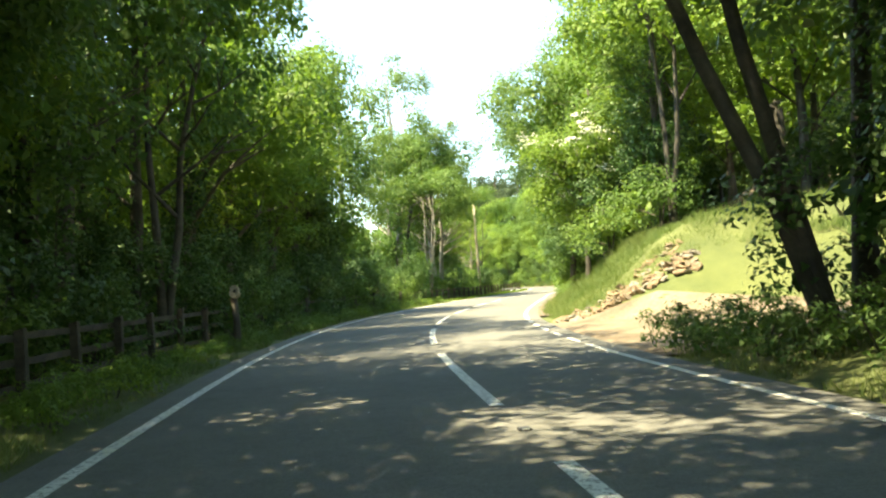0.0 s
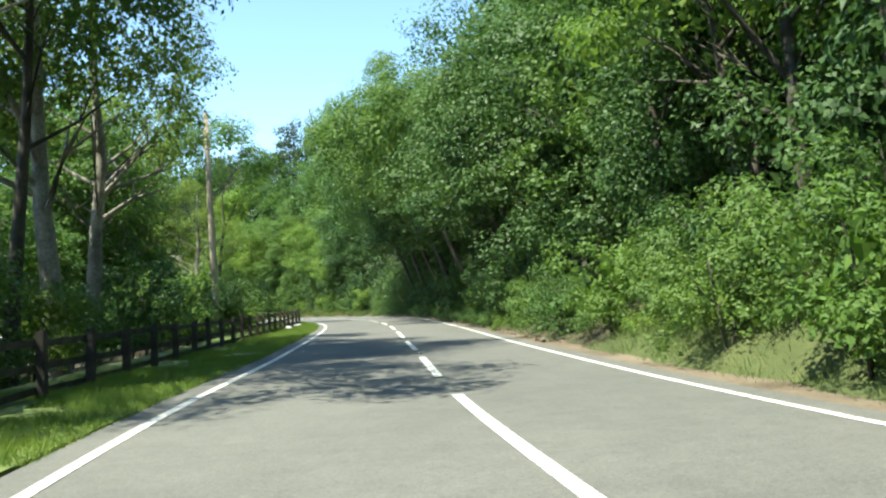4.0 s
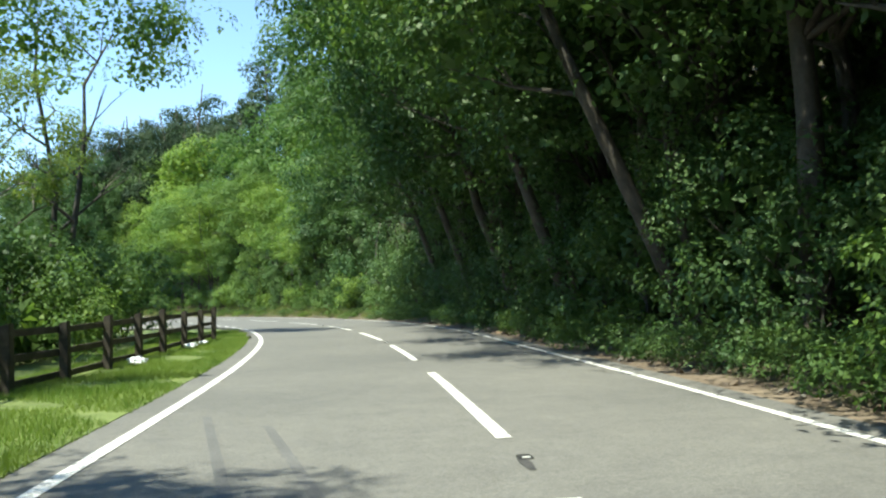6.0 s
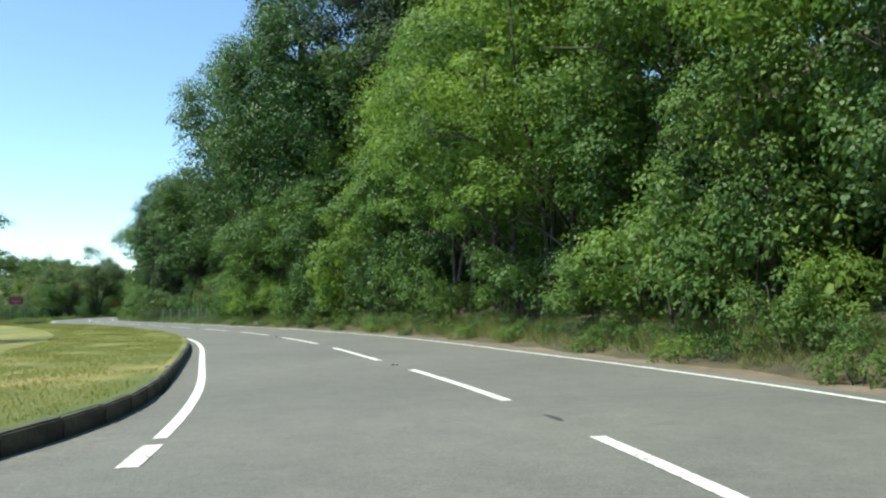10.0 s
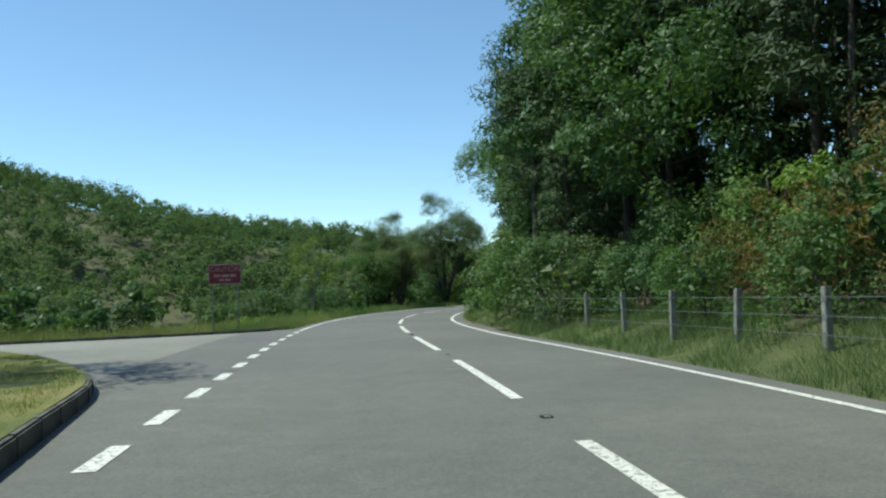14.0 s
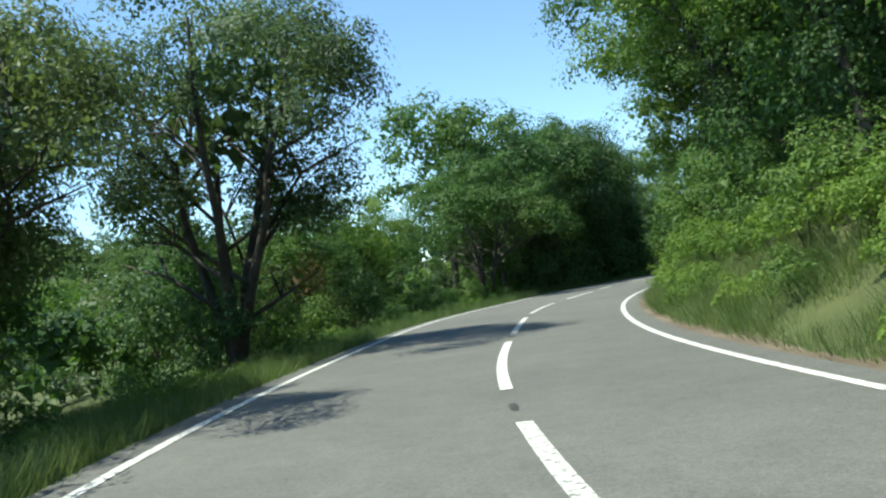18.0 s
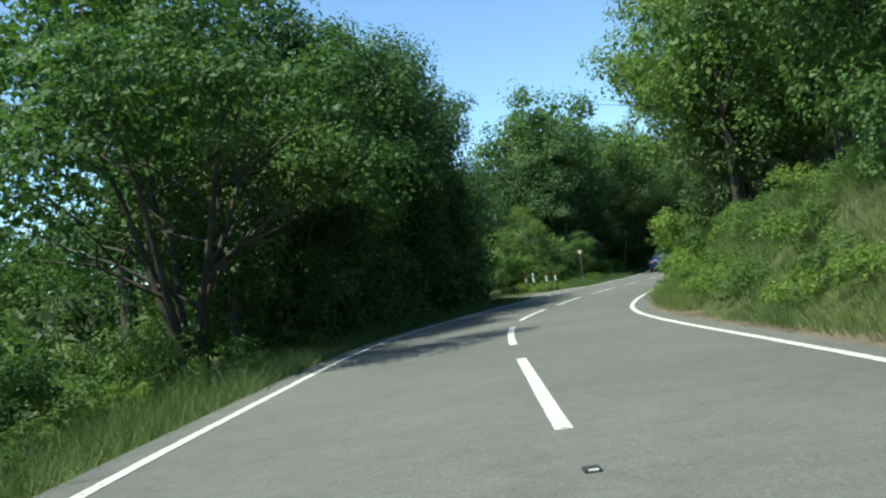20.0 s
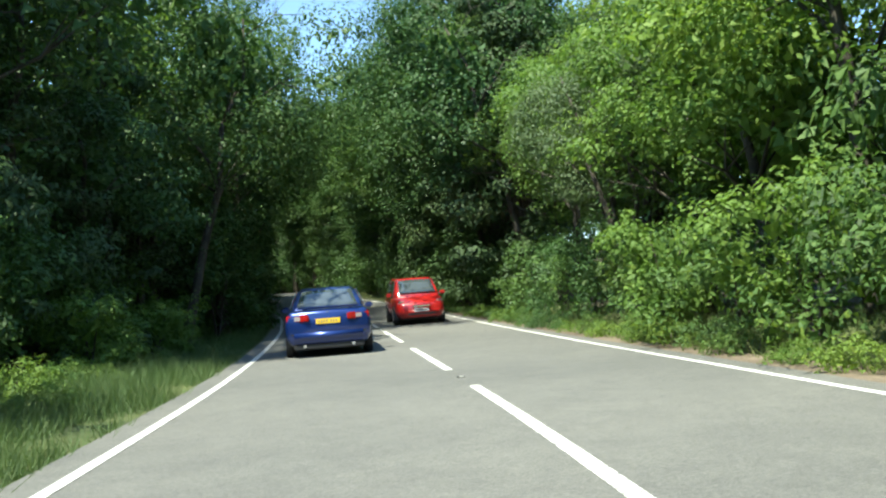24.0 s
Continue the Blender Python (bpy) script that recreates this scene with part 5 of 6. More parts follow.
# ---- grass ----
def grass(name, s0, s1, l0, l1, density, height, mat, label, width=0.018, seed=1, follow=None, level=None):
    """Blades standing on the ground in a strip between two offsets."""
    rng = np.random.default_rng(seed)
    n = int((s1 - s0) * abs(l1 - l0) * density * 3.0)
    s = rng.uniform(s0, s1, n)
    l = rng.uniform(min(l0, l1), max(l0, l1), n) + (follow(s) if follow else 0)
    tuft = np.array([noise.noise(Vector((a * 0.8, b * 0.8, 3.0))) for a, b in zip(s, l)])
    keep = tuft > -0.25
    s, l, tuft = s[keep], l[keep], tuft[keep]
    n = len(s)
    x, y = np.interp(s, LINE_S, LINE[:, 0]), np.interp(s, LINE_S, LINE[:, 1])
    tx, ty = np.interp(s, LINE_S, LINE_T[:, 0]), np.interp(s, LINE_S, LINE_T[:, 1])
    base = np.stack([x + l * ty, y - l * tx, ground_z(s, l) - 0.05 if level is None else np.full(n, level)], 1)
    h = height * (0.75 + 0.8 * tuft) * rng.uniform(0.5, 1.25, n)
    lean = rng.normal(size=(n, 2)) * 0.5 * h[:, None]
    a = rng.uniform(0, 6.28, n)
    side = np.stack([np.cos(a), np.sin(a), 0 * a], 1) * width * 0.5 * rng.uniform(0.6, 1.5, n)[:, None]
    tip = base + np.c_[lean, h]
    verts = np.stack([base - side, base + side, tip], 1).reshape(-1, 3)
    me = bpy.data.meshes.new(name)
    me.vertices.add(3 * n)
    me.vertices.foreach_set("co", verts.ravel())
    me.loops.add(3 * n)
    me.loops.foreach_set("vertex_index", np.arange(3 * n))
    me.polygons.add(n)
    me.polygons.foreach_set("loop_start", np.arange(0, 3 * n, 3))
    me.update(calc_edges=True)
    me.materials.append(mat)
    return tagged(new(name, me), label, "grass", kind="stuff")


grass("verge_grass", -8, 68, -0.75, -3.4, 105, 0.27, GRASS_TALL, "green roadside grass", 0.0124, 1, L)
grass("verge_grass", -6, 12, 0.7, 2.2, 90, 0.27, GRASS_TALL, "green roadside grass", 0.0124, 2, R)
grass("bank_grass", 28, 72, 0.75, 5.5, 105, 0.38, GRASS_TALL, "tall pale grass on the sunny bank", 0.0124, 3, R)
grass("verge_grass", 72, 125, 0.9, 2.2, 67, 0.23, GRASS_TALL, "thin grass at the wood's edge", 0.0124, 4, R)
grass("verge_grass", 125, 190, 1.2, 2.6, 190, 0.5, GRASS_PALE, "tall dry grass at the foot of the hedge", 0.0112, 5, R)
grass("verge_grass", 186, 224, 0.6, 3.6, 112, 0.41, GRASS_TALL, "tall roadside grass below concrete posts", 0.0112, 6, R)
grass("bank_grass", 222, 300, 0.6, 3.2, 200, 0.5, GRASS_TALL, "tall grass on the hedge bank", 0.0112, 7, R)
grass("verge_grass", 296, 372, 0.75, 2.3, 120, 0.36, GRASS_TALL, "tall roadside grass", 0.0112, 8, R)
grass("verge_grass", 221, 313.5, -0.4, -3.2, 142, 0.5, GRASS_TALL, "tall seeding roadside grass", 0.0112, 9, L)
grass("verge_grass", 222.5, 234, -0.4, -4.8, 190, 0.52, GRASS_PALE, "soft tall seeding grass on the open verge", 0.0095, 15, L)
grass("verge_grass", 234, 262, -0.4, -4.6, 190, 0.46, GRASS_TALL, "soft tall green grass on the open verge", 0.0095, 18, L)
grass("meadow_grass", 219.5, 244, -3.4, -15, 110, 0.72, GRASS_PALE, "rough tall grass beyond the junction", 0.0136, 10, L)
grass("verge_grass", 327, 348, -0.42, -4.2, 190, 0.5, GRASS_TALL, "tall lush seeding grass below the trees", 0.0112, 14, L)
grass("verge_grass", 346, 372, -0.6, -2.6, 110, 0.45, GRASS_TALL, "tall roadside grass", 0.0112, 11, L)
grass("mown_grass", 62, 117, -0.38, -3.2, 420, 0.12, GRASS_VERGE, "short sunlit verge grass", 0.0087, 12, L, 0.0)
grass("bank_grass", 23.4, 42, 0.7, 12, 150, 0.36, GRASS_TALL, "tall pale grass on the sunny slope", 0.016, 16, R)
grass("bank_grass", 13, 24, 8.6, 15, 120, 0.36, GRASS_TALL, "tall pale grass on the sunny slope above the drive", 0.016, 13, R)


def lawn_edge(s):
    return np.interp(s, [p[0] for p in ISLAND_EDGE], [p[1] for p in ISLAND_EDGE])


grass("mown_grass", 141, 210, -0.1, -4.0, 190, 0.06, GRASS_MOWN, "short mown grass of the island", 0.009, 17, lawn_edge, 0.17)


# ---- fences, poles, signs ----
def thing(name, label, category, m=None, group=""):
    ob = tagged(new(name, None), label, category, group)
    if m is not None:
        ob.matrix_basis = m
    return ob


def fence():
    """Post and rail fence of dark timber: square posts with three rails."""
    run = thing("post_and_rail_fence", "dark creosoted timber post-and-rail fence beside the verge", "fence")
    line = curve_pts([(-8, -4.3), (20, -4.6), (40, -4.7), (62, -4.5), (82, -4.5), (94, -4.35), (101.7, -3.85), (105, -3.5), (109.2, -2.95)], 0.5)
    pts = [at(s, l, float(ground_z(s, l)) - float(rise(s)) + 0.05) for s, l in line]
    cum = np.r_[0, np.cumsum([(b - a).length for a, b in zip(pts, pts[1:])])]

    def on(d):
        return Vector([np.interp(d, cum, [p[k] for p in pts]) for k in range(3)])

    gap = 2.05
    count = int(cum[-1] / gap)
    spots = [on(cum[-1] - gap * k) for k in range(count)]
    for k, p in enumerate(spots):
        q = spots[min(k + 1, count - 1)] if k + 1 < count else spots[k - 1]
        t = q - p
        turn_z = math.degrees(math.atan2(-t.x, t.y))
        bm = bmesh.new()
        h = 1.06 + random.uniform(-0.05, 0.06)
        box(bm, -0.065, 0.065, -0.075, 0.075, -0.35, h, 0.012)
        for v in bm.verts:
            if v.co.z > h - 0.03:
                v.co.z -= (v.co.x + 0.065) * 0.25
        post = part("post", bm, TARRED_WOOD, run)
        post.matrix_basis = pose(p.x, p.y, p.z, random.uniform(-2, 2), random.uniform(-2, 2), turn_z)
    for k in range(count - 1):
        a, b = spots[k], spots[k + 1]
        for z in (0.22, 0.56, 0.90):
            za, zb = z + random.uniform(-0.02, 0.02), z + random.uniform(-0.02, 0.02)
            side = Vector((b.y - a.y, a.x - b.x, 0)).normalized() * 0.085
            bm = boxed(-0.02, 0.02, -(b - a).length / 2 - 0.03, (b - a).length / 2 + 0.03, -0.05, 0.05, 0.006)
            rail = part("rail", bm, TARRED_WOOD, run)
            mid = (a + b) / 2 + side + Vector((0, 0, (za + zb) / 2))
            rail.matrix_basis = Matrix.Translation(mid) @ (Vector((b.x - a.x, b.y - a.y, b.z - a.z + zb - za))).to_track_quat("Y", "Z").to_matrix().to_4x4()


fence()


def telegraph_pole(s, l, height, label):
    z = float(ground_z(s, l))
    p = at(s, l)
    t = thing("telegraph_pole", label, "pole", pose(p.x, p.y, z, 0.6, -0.9, bearing(s)))
    verts, faces = [], []
    tube(verts, faces, [(0, 0, -0.4), (0.01, 0, height * 0.3), (-0.015, 0.01, height * 0.65), (0, 0, height)], [0.155, 0.145, 0.13, 0.115], 14)
    mesh_part("shaft", mesh_of("shaft", verts, faces, POLE_WOOD, True), None, t)
    part("cap", rodded((0, 0, height), (0, 0, height + 0.05), 0.12, 0.05, 12), STEEL_GREY, t)
    for k in range(6):
        part("step_bolt", rodded((0.12 if k % 2 else -0.12, 0, 3.2 + 0.45 * k), (0.28 if k % 2 else -0.28, 0, 3.2 + 0.45 * k), 0.012), STEEL_GREY, t)
    part("notice_plate", boxed(-0.07, 0.07, -0.162, -0.155, 1.9, 2.08), SIGN_WHITE, t)
    return t


telegraph_pole(94.0, -6.6, 10.3, "tall pale weathered wooden telegraph pole behind the fence")


def marker_post(s, l, z_lift, kind, label):
    """Square roadside marker posts: black foot, white band, red or white head."""
    p = at(s, l)
    z = float(ground_z(s, l)) + z_lift
    t = thing("marker_post", label, "post", pose(p.x, p.y, z + 0.2, random.uniform(-2, 2), random.uniform(-3, 3), bearing(s)) @ Matrix.Diagonal((0.72, 0.8, 0.95, 1)), "marker posts by the drive")
    part("foot", boxed(-0.07, 0.07, -0.05, 0.05, -0.6, 0.42, 0.012), TRIM_BLACK, t, "black foot")
    part("band", boxed(-0.072, 0.072, -0.052, 0.052, 0.42, 0.76, 0.012), SIGN_WHITE, t, "white band")
    if kind:
        part("head", boxed(-0.07, 0.07, -0.05, 0.05, 0.76, 1.02, 0.02), POST_RED, t, "red head")
    else:
        part("collar", boxed(-0.07, 0.07, -0.05, 0.05, 0.76, 0.79, 0.006), TRIM_BLACK, t)
        part("head", boxed(-0.06, 0.06, -0.045, 0.045, 0.79, 1.02, 0.02), SIGN_WHITE, t)


marker_post(323.9, -5.2, 0.05, 0, "white and black marker post at the drive")
marker_post(324.5, -5.9, 0.0, 1, "red-topped white marker post among weeds")
marker_post(325.4, -4.85, 0.02, 1, "red-topped white marker post among weeds")
marker_post(325.95, -4.4, 0.02, 1, "red-topped white marker post among weeds")


def text_mesh(words, height, mat, name):
    cu = bpy.data.curves.new(name, "FONT")
    cu.body, cu.size, cu.align_x, cu.align_y, cu.extrude = words, height * 1.38, "CENTER", "CENTER", 0.002
    ob = new(name, cu)
    dg = bpy.context.evaluated_depsgraph_get()
    me = bpy.data.meshes.new_from_object(ob.evaluated_get(dg))
    bpy.data.objects.remove(ob)
    me.materials.clear()
    me.materials.append(mat)
    return me


def caution_sign():
    p = at(222.4, -5.3)
    z = float(ground_z(222.4, -5.3))
    t = thing("caution_sign", "faded maroon warning board on two grey posts in long grass", "sign", pose(p.x, p.y, z + 0.22, 0, 0, bearing(213) + 4) @ Matrix.Diagonal((0.87, 0.87, 0.95, 1)))
    part("board", boxed(-0.64, 0.64, -0.018, 0.018, 1.72, 2.44, 0.01), SIGN_MAROON, t, "faded maroon board")
    for x0, x1, z0, z1 in ((-0.66, 0.66, 2.42, 2.46), (-0.66, 0.66, 1.70, 1.74), (-0.66, -0.63, 1.74, 2.42), (0.63, 0.66, 1.74, 2.42)):
        part("edging", boxed(x0, x1, -0.028, 0.02, z0, z1, 0.004), SIGN_FADED, t)
    word = mesh_part("lettering", text_mesh("CAUTION", 0.195, SIGN_FADED, "lettering"), None, t, "pale worn word CAUTION")
    word.matrix_basis = pose(0, -0.022, 2.27, 90, 0, 0)
    x = -0.46
    for w in (0.26, 0.30, 0.24):
        part("lettering_bar", boxed(x, x + w, -0.024, -0.019, 1.98, 2.08), SIGN_FADED, t)
        x += w + 0.05
    for a, b in ((-0.24, -0.04), (0.0, 0.24)):
        part("lettering_bar", boxed(a, b, -0.024, -0.019, 1.83, 1.91), SIGN_FADED, t)
    for x in (-0.52, 0.50):
        part("post", rodded((x, 0.05, -0.6), (x, 0.05, 2.3), 0.035, seg=10), STEEL_GREY, t)


caution_sign()


def speed_sign():
    s, l = 329.6, -3.55
    p = at(s, l)
    t = thing("speed_limit_sign", "round red-edged speed limit sign with black 40 on a grey post", "sign", pose(p.x, p.y, float(ground_z(s, l)) + 0.85, 0, 0, bearing(s) + 3) @ Matrix.Diagonal((0.66, 0.66, 0.66, 1)))
    part("post", rodded((0, 0.03, -1.7), (0, 0.03, 2.35), 0.045, seg=10), STEEL_GREY, t)
    bm = bmesh.new()
    rod(bm, (0, 0.0, 2.15), (0, -0.012, 2.15), 0.225, seg=32)
    disc = part("disc", bm, SIGN_RED, t, "red-rimmed disc")
    bm = bmesh.new()
    rod(bm, (0, -0.012, 2.15), (0, -0.017, 2.15), 0.178, seg=32)
    part("face", bm, SIGN_WHITE, disc, "white face")
    num = mesh_part("numerals", text_mesh("40", 0.19, TRIM_BLACK, "numerals"), None, disc, "black numerals")
    num.matrix_basis = pose(0, -0.02, 2.15, 90, 0, 0)
    for z in (2.07, 2.23):
        part("clip", boxed(-0.05, 0.05, 0.0, 0.07, z - 0.015, z + 0.015), STEEL_GREY, t)


speed_sign()


def notice_board():
    s, l = 328.4, 5.15
    p = at(s, l)
    t = thing("notice_board", "small blank white notice on a thin post in the hedge", "sign", pose(p.x, p.y, float(ground_z(s, l)), 0, 2, bearing(s) - 6))
    part("post", boxed(-0.025, 0.025, -0.02, 0.02, -0.3, 1.5, 0.004), TARRED_WOOD, t)
    part("plate", boxed(-0.12, 0.12, -0.032, -0.022, 1.12, 1.42, 0.004), SIGN_WHITE, t, "white plate")
    for z, w in ((1.34, 0.08), (1.28, 0.09), (1.22, 0.06)):
        part("lettering_bar", boxed(-w, w, -0.035, -0.031, z - 0.008, z + 0.008), STEEL_GREY, t)


notice_board()


def stump_post():
    """A post with a pale sawn log end on top, among the trees."""
    s, l = 20.3, -3.5
    p = at(s, l)
    t = thing("sawn_post", "dark post topped by a pale sawn branch end", "post", pose(p.x, p.y, float(ground_z(s, l)), 0, 0, bearing(s)))
    verts, faces = [], []
    tube(verts, faces, [(0, 0, -0.3), (0.02, 0, 0.6), (-0.02, 0, 1.25)], [0.1, 0.085, 0.08], 9)
    mesh_part("trunk", mesh_of("trunk", verts, faces, BARK, True), None, t)
    bm = bmesh.new()
    rod(bm, (0, 0.06, 1.36), (0, -0.09, 1.40), 0.17, 0.155, 14)
    for v in bm.verts:
        v.co.x *= 0.72 + 0.1 * math.sin(v.co.z * 30)
    part("sawn_end", bm, POLE_WOOD, t, "pale sawn wood")
    part("knot", rodded((0.02, -0.085, 1.40), (0.02, -0.105, 1.405), 0.045, 0.03, 8), BARK, t)


stump_post()

def street_lamp(s, l, height):
    p = at(s, l)
    t = thing("street_lamp", "small grey street lamp with a short arm beyond the lawn", "lamp", pose(p.x, p.y, float(ground_z(s, l)), 0, 0, bearing(s) + 20))
    verts, faces = [], []
    tube(verts, faces, [(0, 0, -0.3), (0, 0, height * 0.5), (0, 0, height)], [0.06, 0.05, 0.04], 9)
    mesh_part("column", mesh_of("column", verts, faces, STEEL_GREY, True), None, t)
    part("arm", rodded((0, 0, height - 0.02), (0.75, 0, height + 0.04), 0.03), STEEL_GREY, t)
    part("lantern", boxed(0.6, 1.05, -0.09, 0.09, height - 0.02, height + 0.09, 0.03), SIGN_WHITE, t, "pale lantern")


street_lamp(219, -27.0, 3.1)


def railing():
    """Pale rail fence at the back of the lawn."""
    run = thing("rail_fence", "low pale rail fence at the far side of the lawn", "fence")
    spots = [at(206 + 0.6 * k, -22.5 - 1.6 * k, 0.14) for k in range(6)]
    for p in spots:
        post = part("post", boxed(-0.05, 0.05, -0.05, 0.05, -0.3, 0.95, 0.01), CONCRETE, run)
        post.matrix_basis = pose(p.x, p.y, p.z, 0, 0, bearing(206))
    for a, b in zip(spots, spots[1:]):
        for z in (0.45, 0.8):
            part("rail", rodded((a.x, a.y, a.z + z), (b.x, b.y, b.z + z), 0.035, seg=6), CONCRETE, run)


railing()

dead = thing("dead_branch", "bare pale dead branch hanging out over the bank", "branch")
for name, pts, r in (("limb", ((-28.54, 236.49, 3.62), (-29.57, 235.62, 3.26), (-30.26, 235.16, 3.11)), 0.05), ("twig", ((-28.74, 236.55, 3.38), (-29.91, 235.38, 2.98)), 0.03)):
    verts, faces = [], []
    ends = [Vector(v) for v in pts]
    ends = [ends[0] + (ends[0] - ends[-1]) * 0.6] + ends
    tube(verts, faces, ends, [r * (1.4 - 0.9 * k / (len(ends) - 1)) for k in range(len(ends))], 6)
    mesh_part(name, mesh_of(name, verts, faces, PALE_BARK, True), None, dead)

concrete_post = None
for k in range(9):
    s = 199.5 + 2.35 * k
    l = float(right_edge(s)) + 1.75
    p = at(s, l)
    m = pose(p.x, p.y, float(ground_z(s, l)), random.uniform(-2, 2), random.uniform(-2, 2), bearing(s))
    if concrete_post is None:
        concrete_post = thing("concrete_post", "weathered pale concrete fence post in long grass", "post", m, "concrete fence posts")
        bm = boxed(-0.06, 0.06, -0.055, 0.055, -0.3, 0.86, 0.012)
        for v in bm.verts:
            if v.co.z > 0.8:
                v.co.x *= 0.75
        part("shaft", bm, CONCRETE, concrete_post)
        for z in (0.26, 0.5, 0.74):
            part("wire_staple", rodded((-0.075, 0, z), (-0.055, 0, z), 0.012, seg=6), STEEL_GREY, concrete_post)
    else:
        copy_thing(concrete_post, m)
wires = thing("fence_wire", "three thin strands of rusty wire between concrete posts", "wire")
for z in (0.26, 0.5, 0.74):
    verts, faces = [], []
    tube(verts, faces, [at(s, float(right_edge(s)) + 1.68, float(ground_z(s, float(right_edge(s)) + 1.7)) - float(rise(s)) + z) for s in np.arange(199.5, 218.4, 2.35)], [0.004] * 9, 5)
    mesh_part("strand", mesh_of("strand", verts, faces, STEEL_GREY), None, wires)


# ---- rubble and litter ----
def lump(rng, r, flat=0.6):
    bm = bmesh.new()
    bmesh.ops.create_icosphere(bm, subdivisions=1, radius=r)
    for v in bm.verts:
        v.co = Vector((v.co.x * rng.uniform(0.7, 1.5), v.co.y * rng.uniform(0.7, 1.3), v.co.z * flat * rng.uniform(0.6, 1.3)))
    return bm


heap = thing("rubble_heap", "heap of broken stone and earth at the foot of the bank", "rubble")
rng = random.Random(4)
for k in range(290):
    s, u = rng.uniform(22.4, 24.6), rng.random()
    l = float(right_edge(s)) + 0.9 + u * 3.6 + rng.uniform(-0.3, 0.3)
    p = at(s, l)
    stone = part("stone", lump(rng, rng.uniform(0.06, 0.2), 0.45), rng.choice((RUBBLE, RUBBLE, DIRT, GRAVEL)), heap)
    stone.matrix_basis = pose(p.x, p.y, float(ground_z(s, l)) + 0.03, rng.uniform(-40, 40), rng.uniform(-40, 40), rng.uniform(0, 360))
for s, l, k in ((104.6, -3.3, 0.13), (99.3, -3.7, 0.15), (106.0, -3.1, 0.1)):
    p = at(s, l)
    bag = thing("litter_bag", "crumpled white plastic bag in the grass", "litter", pose(p.x, p.y, 0.1, 0, 0, rng.uniform(0, 360)))
    bm = bmesh.new()
    bmesh.ops.create_icosphere(bm, subdivisions=3, radius=k)
    for v in bm.verts:
        v.co = Vector((v.co.x * 1.2, v.co.y, v.co.z * 0.5)) * (1 + 0.5 * noise.noise(v.co * 14))
    part("bag", bm, PLASTIC_WHITE, bag)


# stones and clods along the foot of the shaded bank
edge = thing("bank_stones", "pale stones and clods of earth at the foot of the bank", "stones")
for k in range(200):
    s = rng.uniform(74, 128)
    l = float(right_edge(s)) + 0.62 + abs(rng.gauss(0, 0.28))
    p = at(s, l)
    stone = part("stone", lump(rng, rng.uniform(0.025, 0.085), 0.6), rng.choice((RUBBLE, DIRT, DIRT, GRAVEL)), edge)
    stone.matrix_basis = pose(p.x, p.y, max(float(ground_z(s, l)), -0.012) + 0.02, rng.uniform(-40, 40), rng.uniform(-40, 40), rng.uniform(0, 360))


# ---- cars ----
def loft(sections, mirror=True, close=True):
    """A skin over cross-sections, each a half outline of (y, [(x, z), ...]) mirrored to both sides."""
    bm = bmesh.new()
    rings = []
    for y, half in sections:
        pts = [(x, z) for x, z in half] + [(-x, z) for x, z in reversed(half) if x > 1e-4]
        rings.append([bm.verts.new((x, y, z)) for x, z in pts])
    n = len(rings[0])
    for a, b in zip(rings, rings[1:]):
        for k in range(n):
            bm.faces.new((a[k], a[(k + 1) % n], b[(k + 1) % n], b[k]))
    if close:
        bm.faces.new(rings[0])
        bm.faces.new(list(reversed(rings[-1])))
    bmesh.ops.recalc_face_normals(bm, faces=bm.faces[:])
    return bm


def body_section(w, z0, z1, tuck=0.9, top=0.86):
    h = z1 - z0
    return [(0, z0), (w * 0.8, z0), (w * tuck, z0 + 0.05), (w * 0.985, z0 + h * 0.28), (w, z0 + h * 0.5), (w * 0.985, z0 + h * 0.72), (w * 0.955, z0 + h * 0.88), (w * top, z1), (0, z1 + 0.02)]


def quad_panel(corners, thick=0.006, inset=0.0):
    """A slightly curved four-cornered pane with some thickness."""
    a, b, c, d = (Vector(v) for v in corners)
    n = (b - a).cross(d - a).normalized()
    bm = bmesh.new()
    grid = []
    for j in range(5):
        rowv = []
        for i in range(7):
            u, v = i / 6, j / 4
            p = a.lerp(b, u).lerp(d.lerp(c, u), v) + n * (0.03 * (1 - (2 * u - 1) ** 2)) * inset
            rowv.append(bm.verts.new(p))
        grid.append(rowv)
    for j in range(4):
        for i in range(6):
            bm.faces.new((grid[j][i], grid[j][i + 1], grid[j + 1][i + 1], grid[j + 1][i]))
    made = bmesh.ops.extrude_face_region(bm, geom=bm.faces[:])["geom"]
    bmesh.ops.translate(bm, verts=[g for g in made if isinstance(g, bmesh.types.BMVert)], vec=n * thick)
    bmesh.ops.recalc_face_normals(bm, faces=bm.faces[:])
    return bm


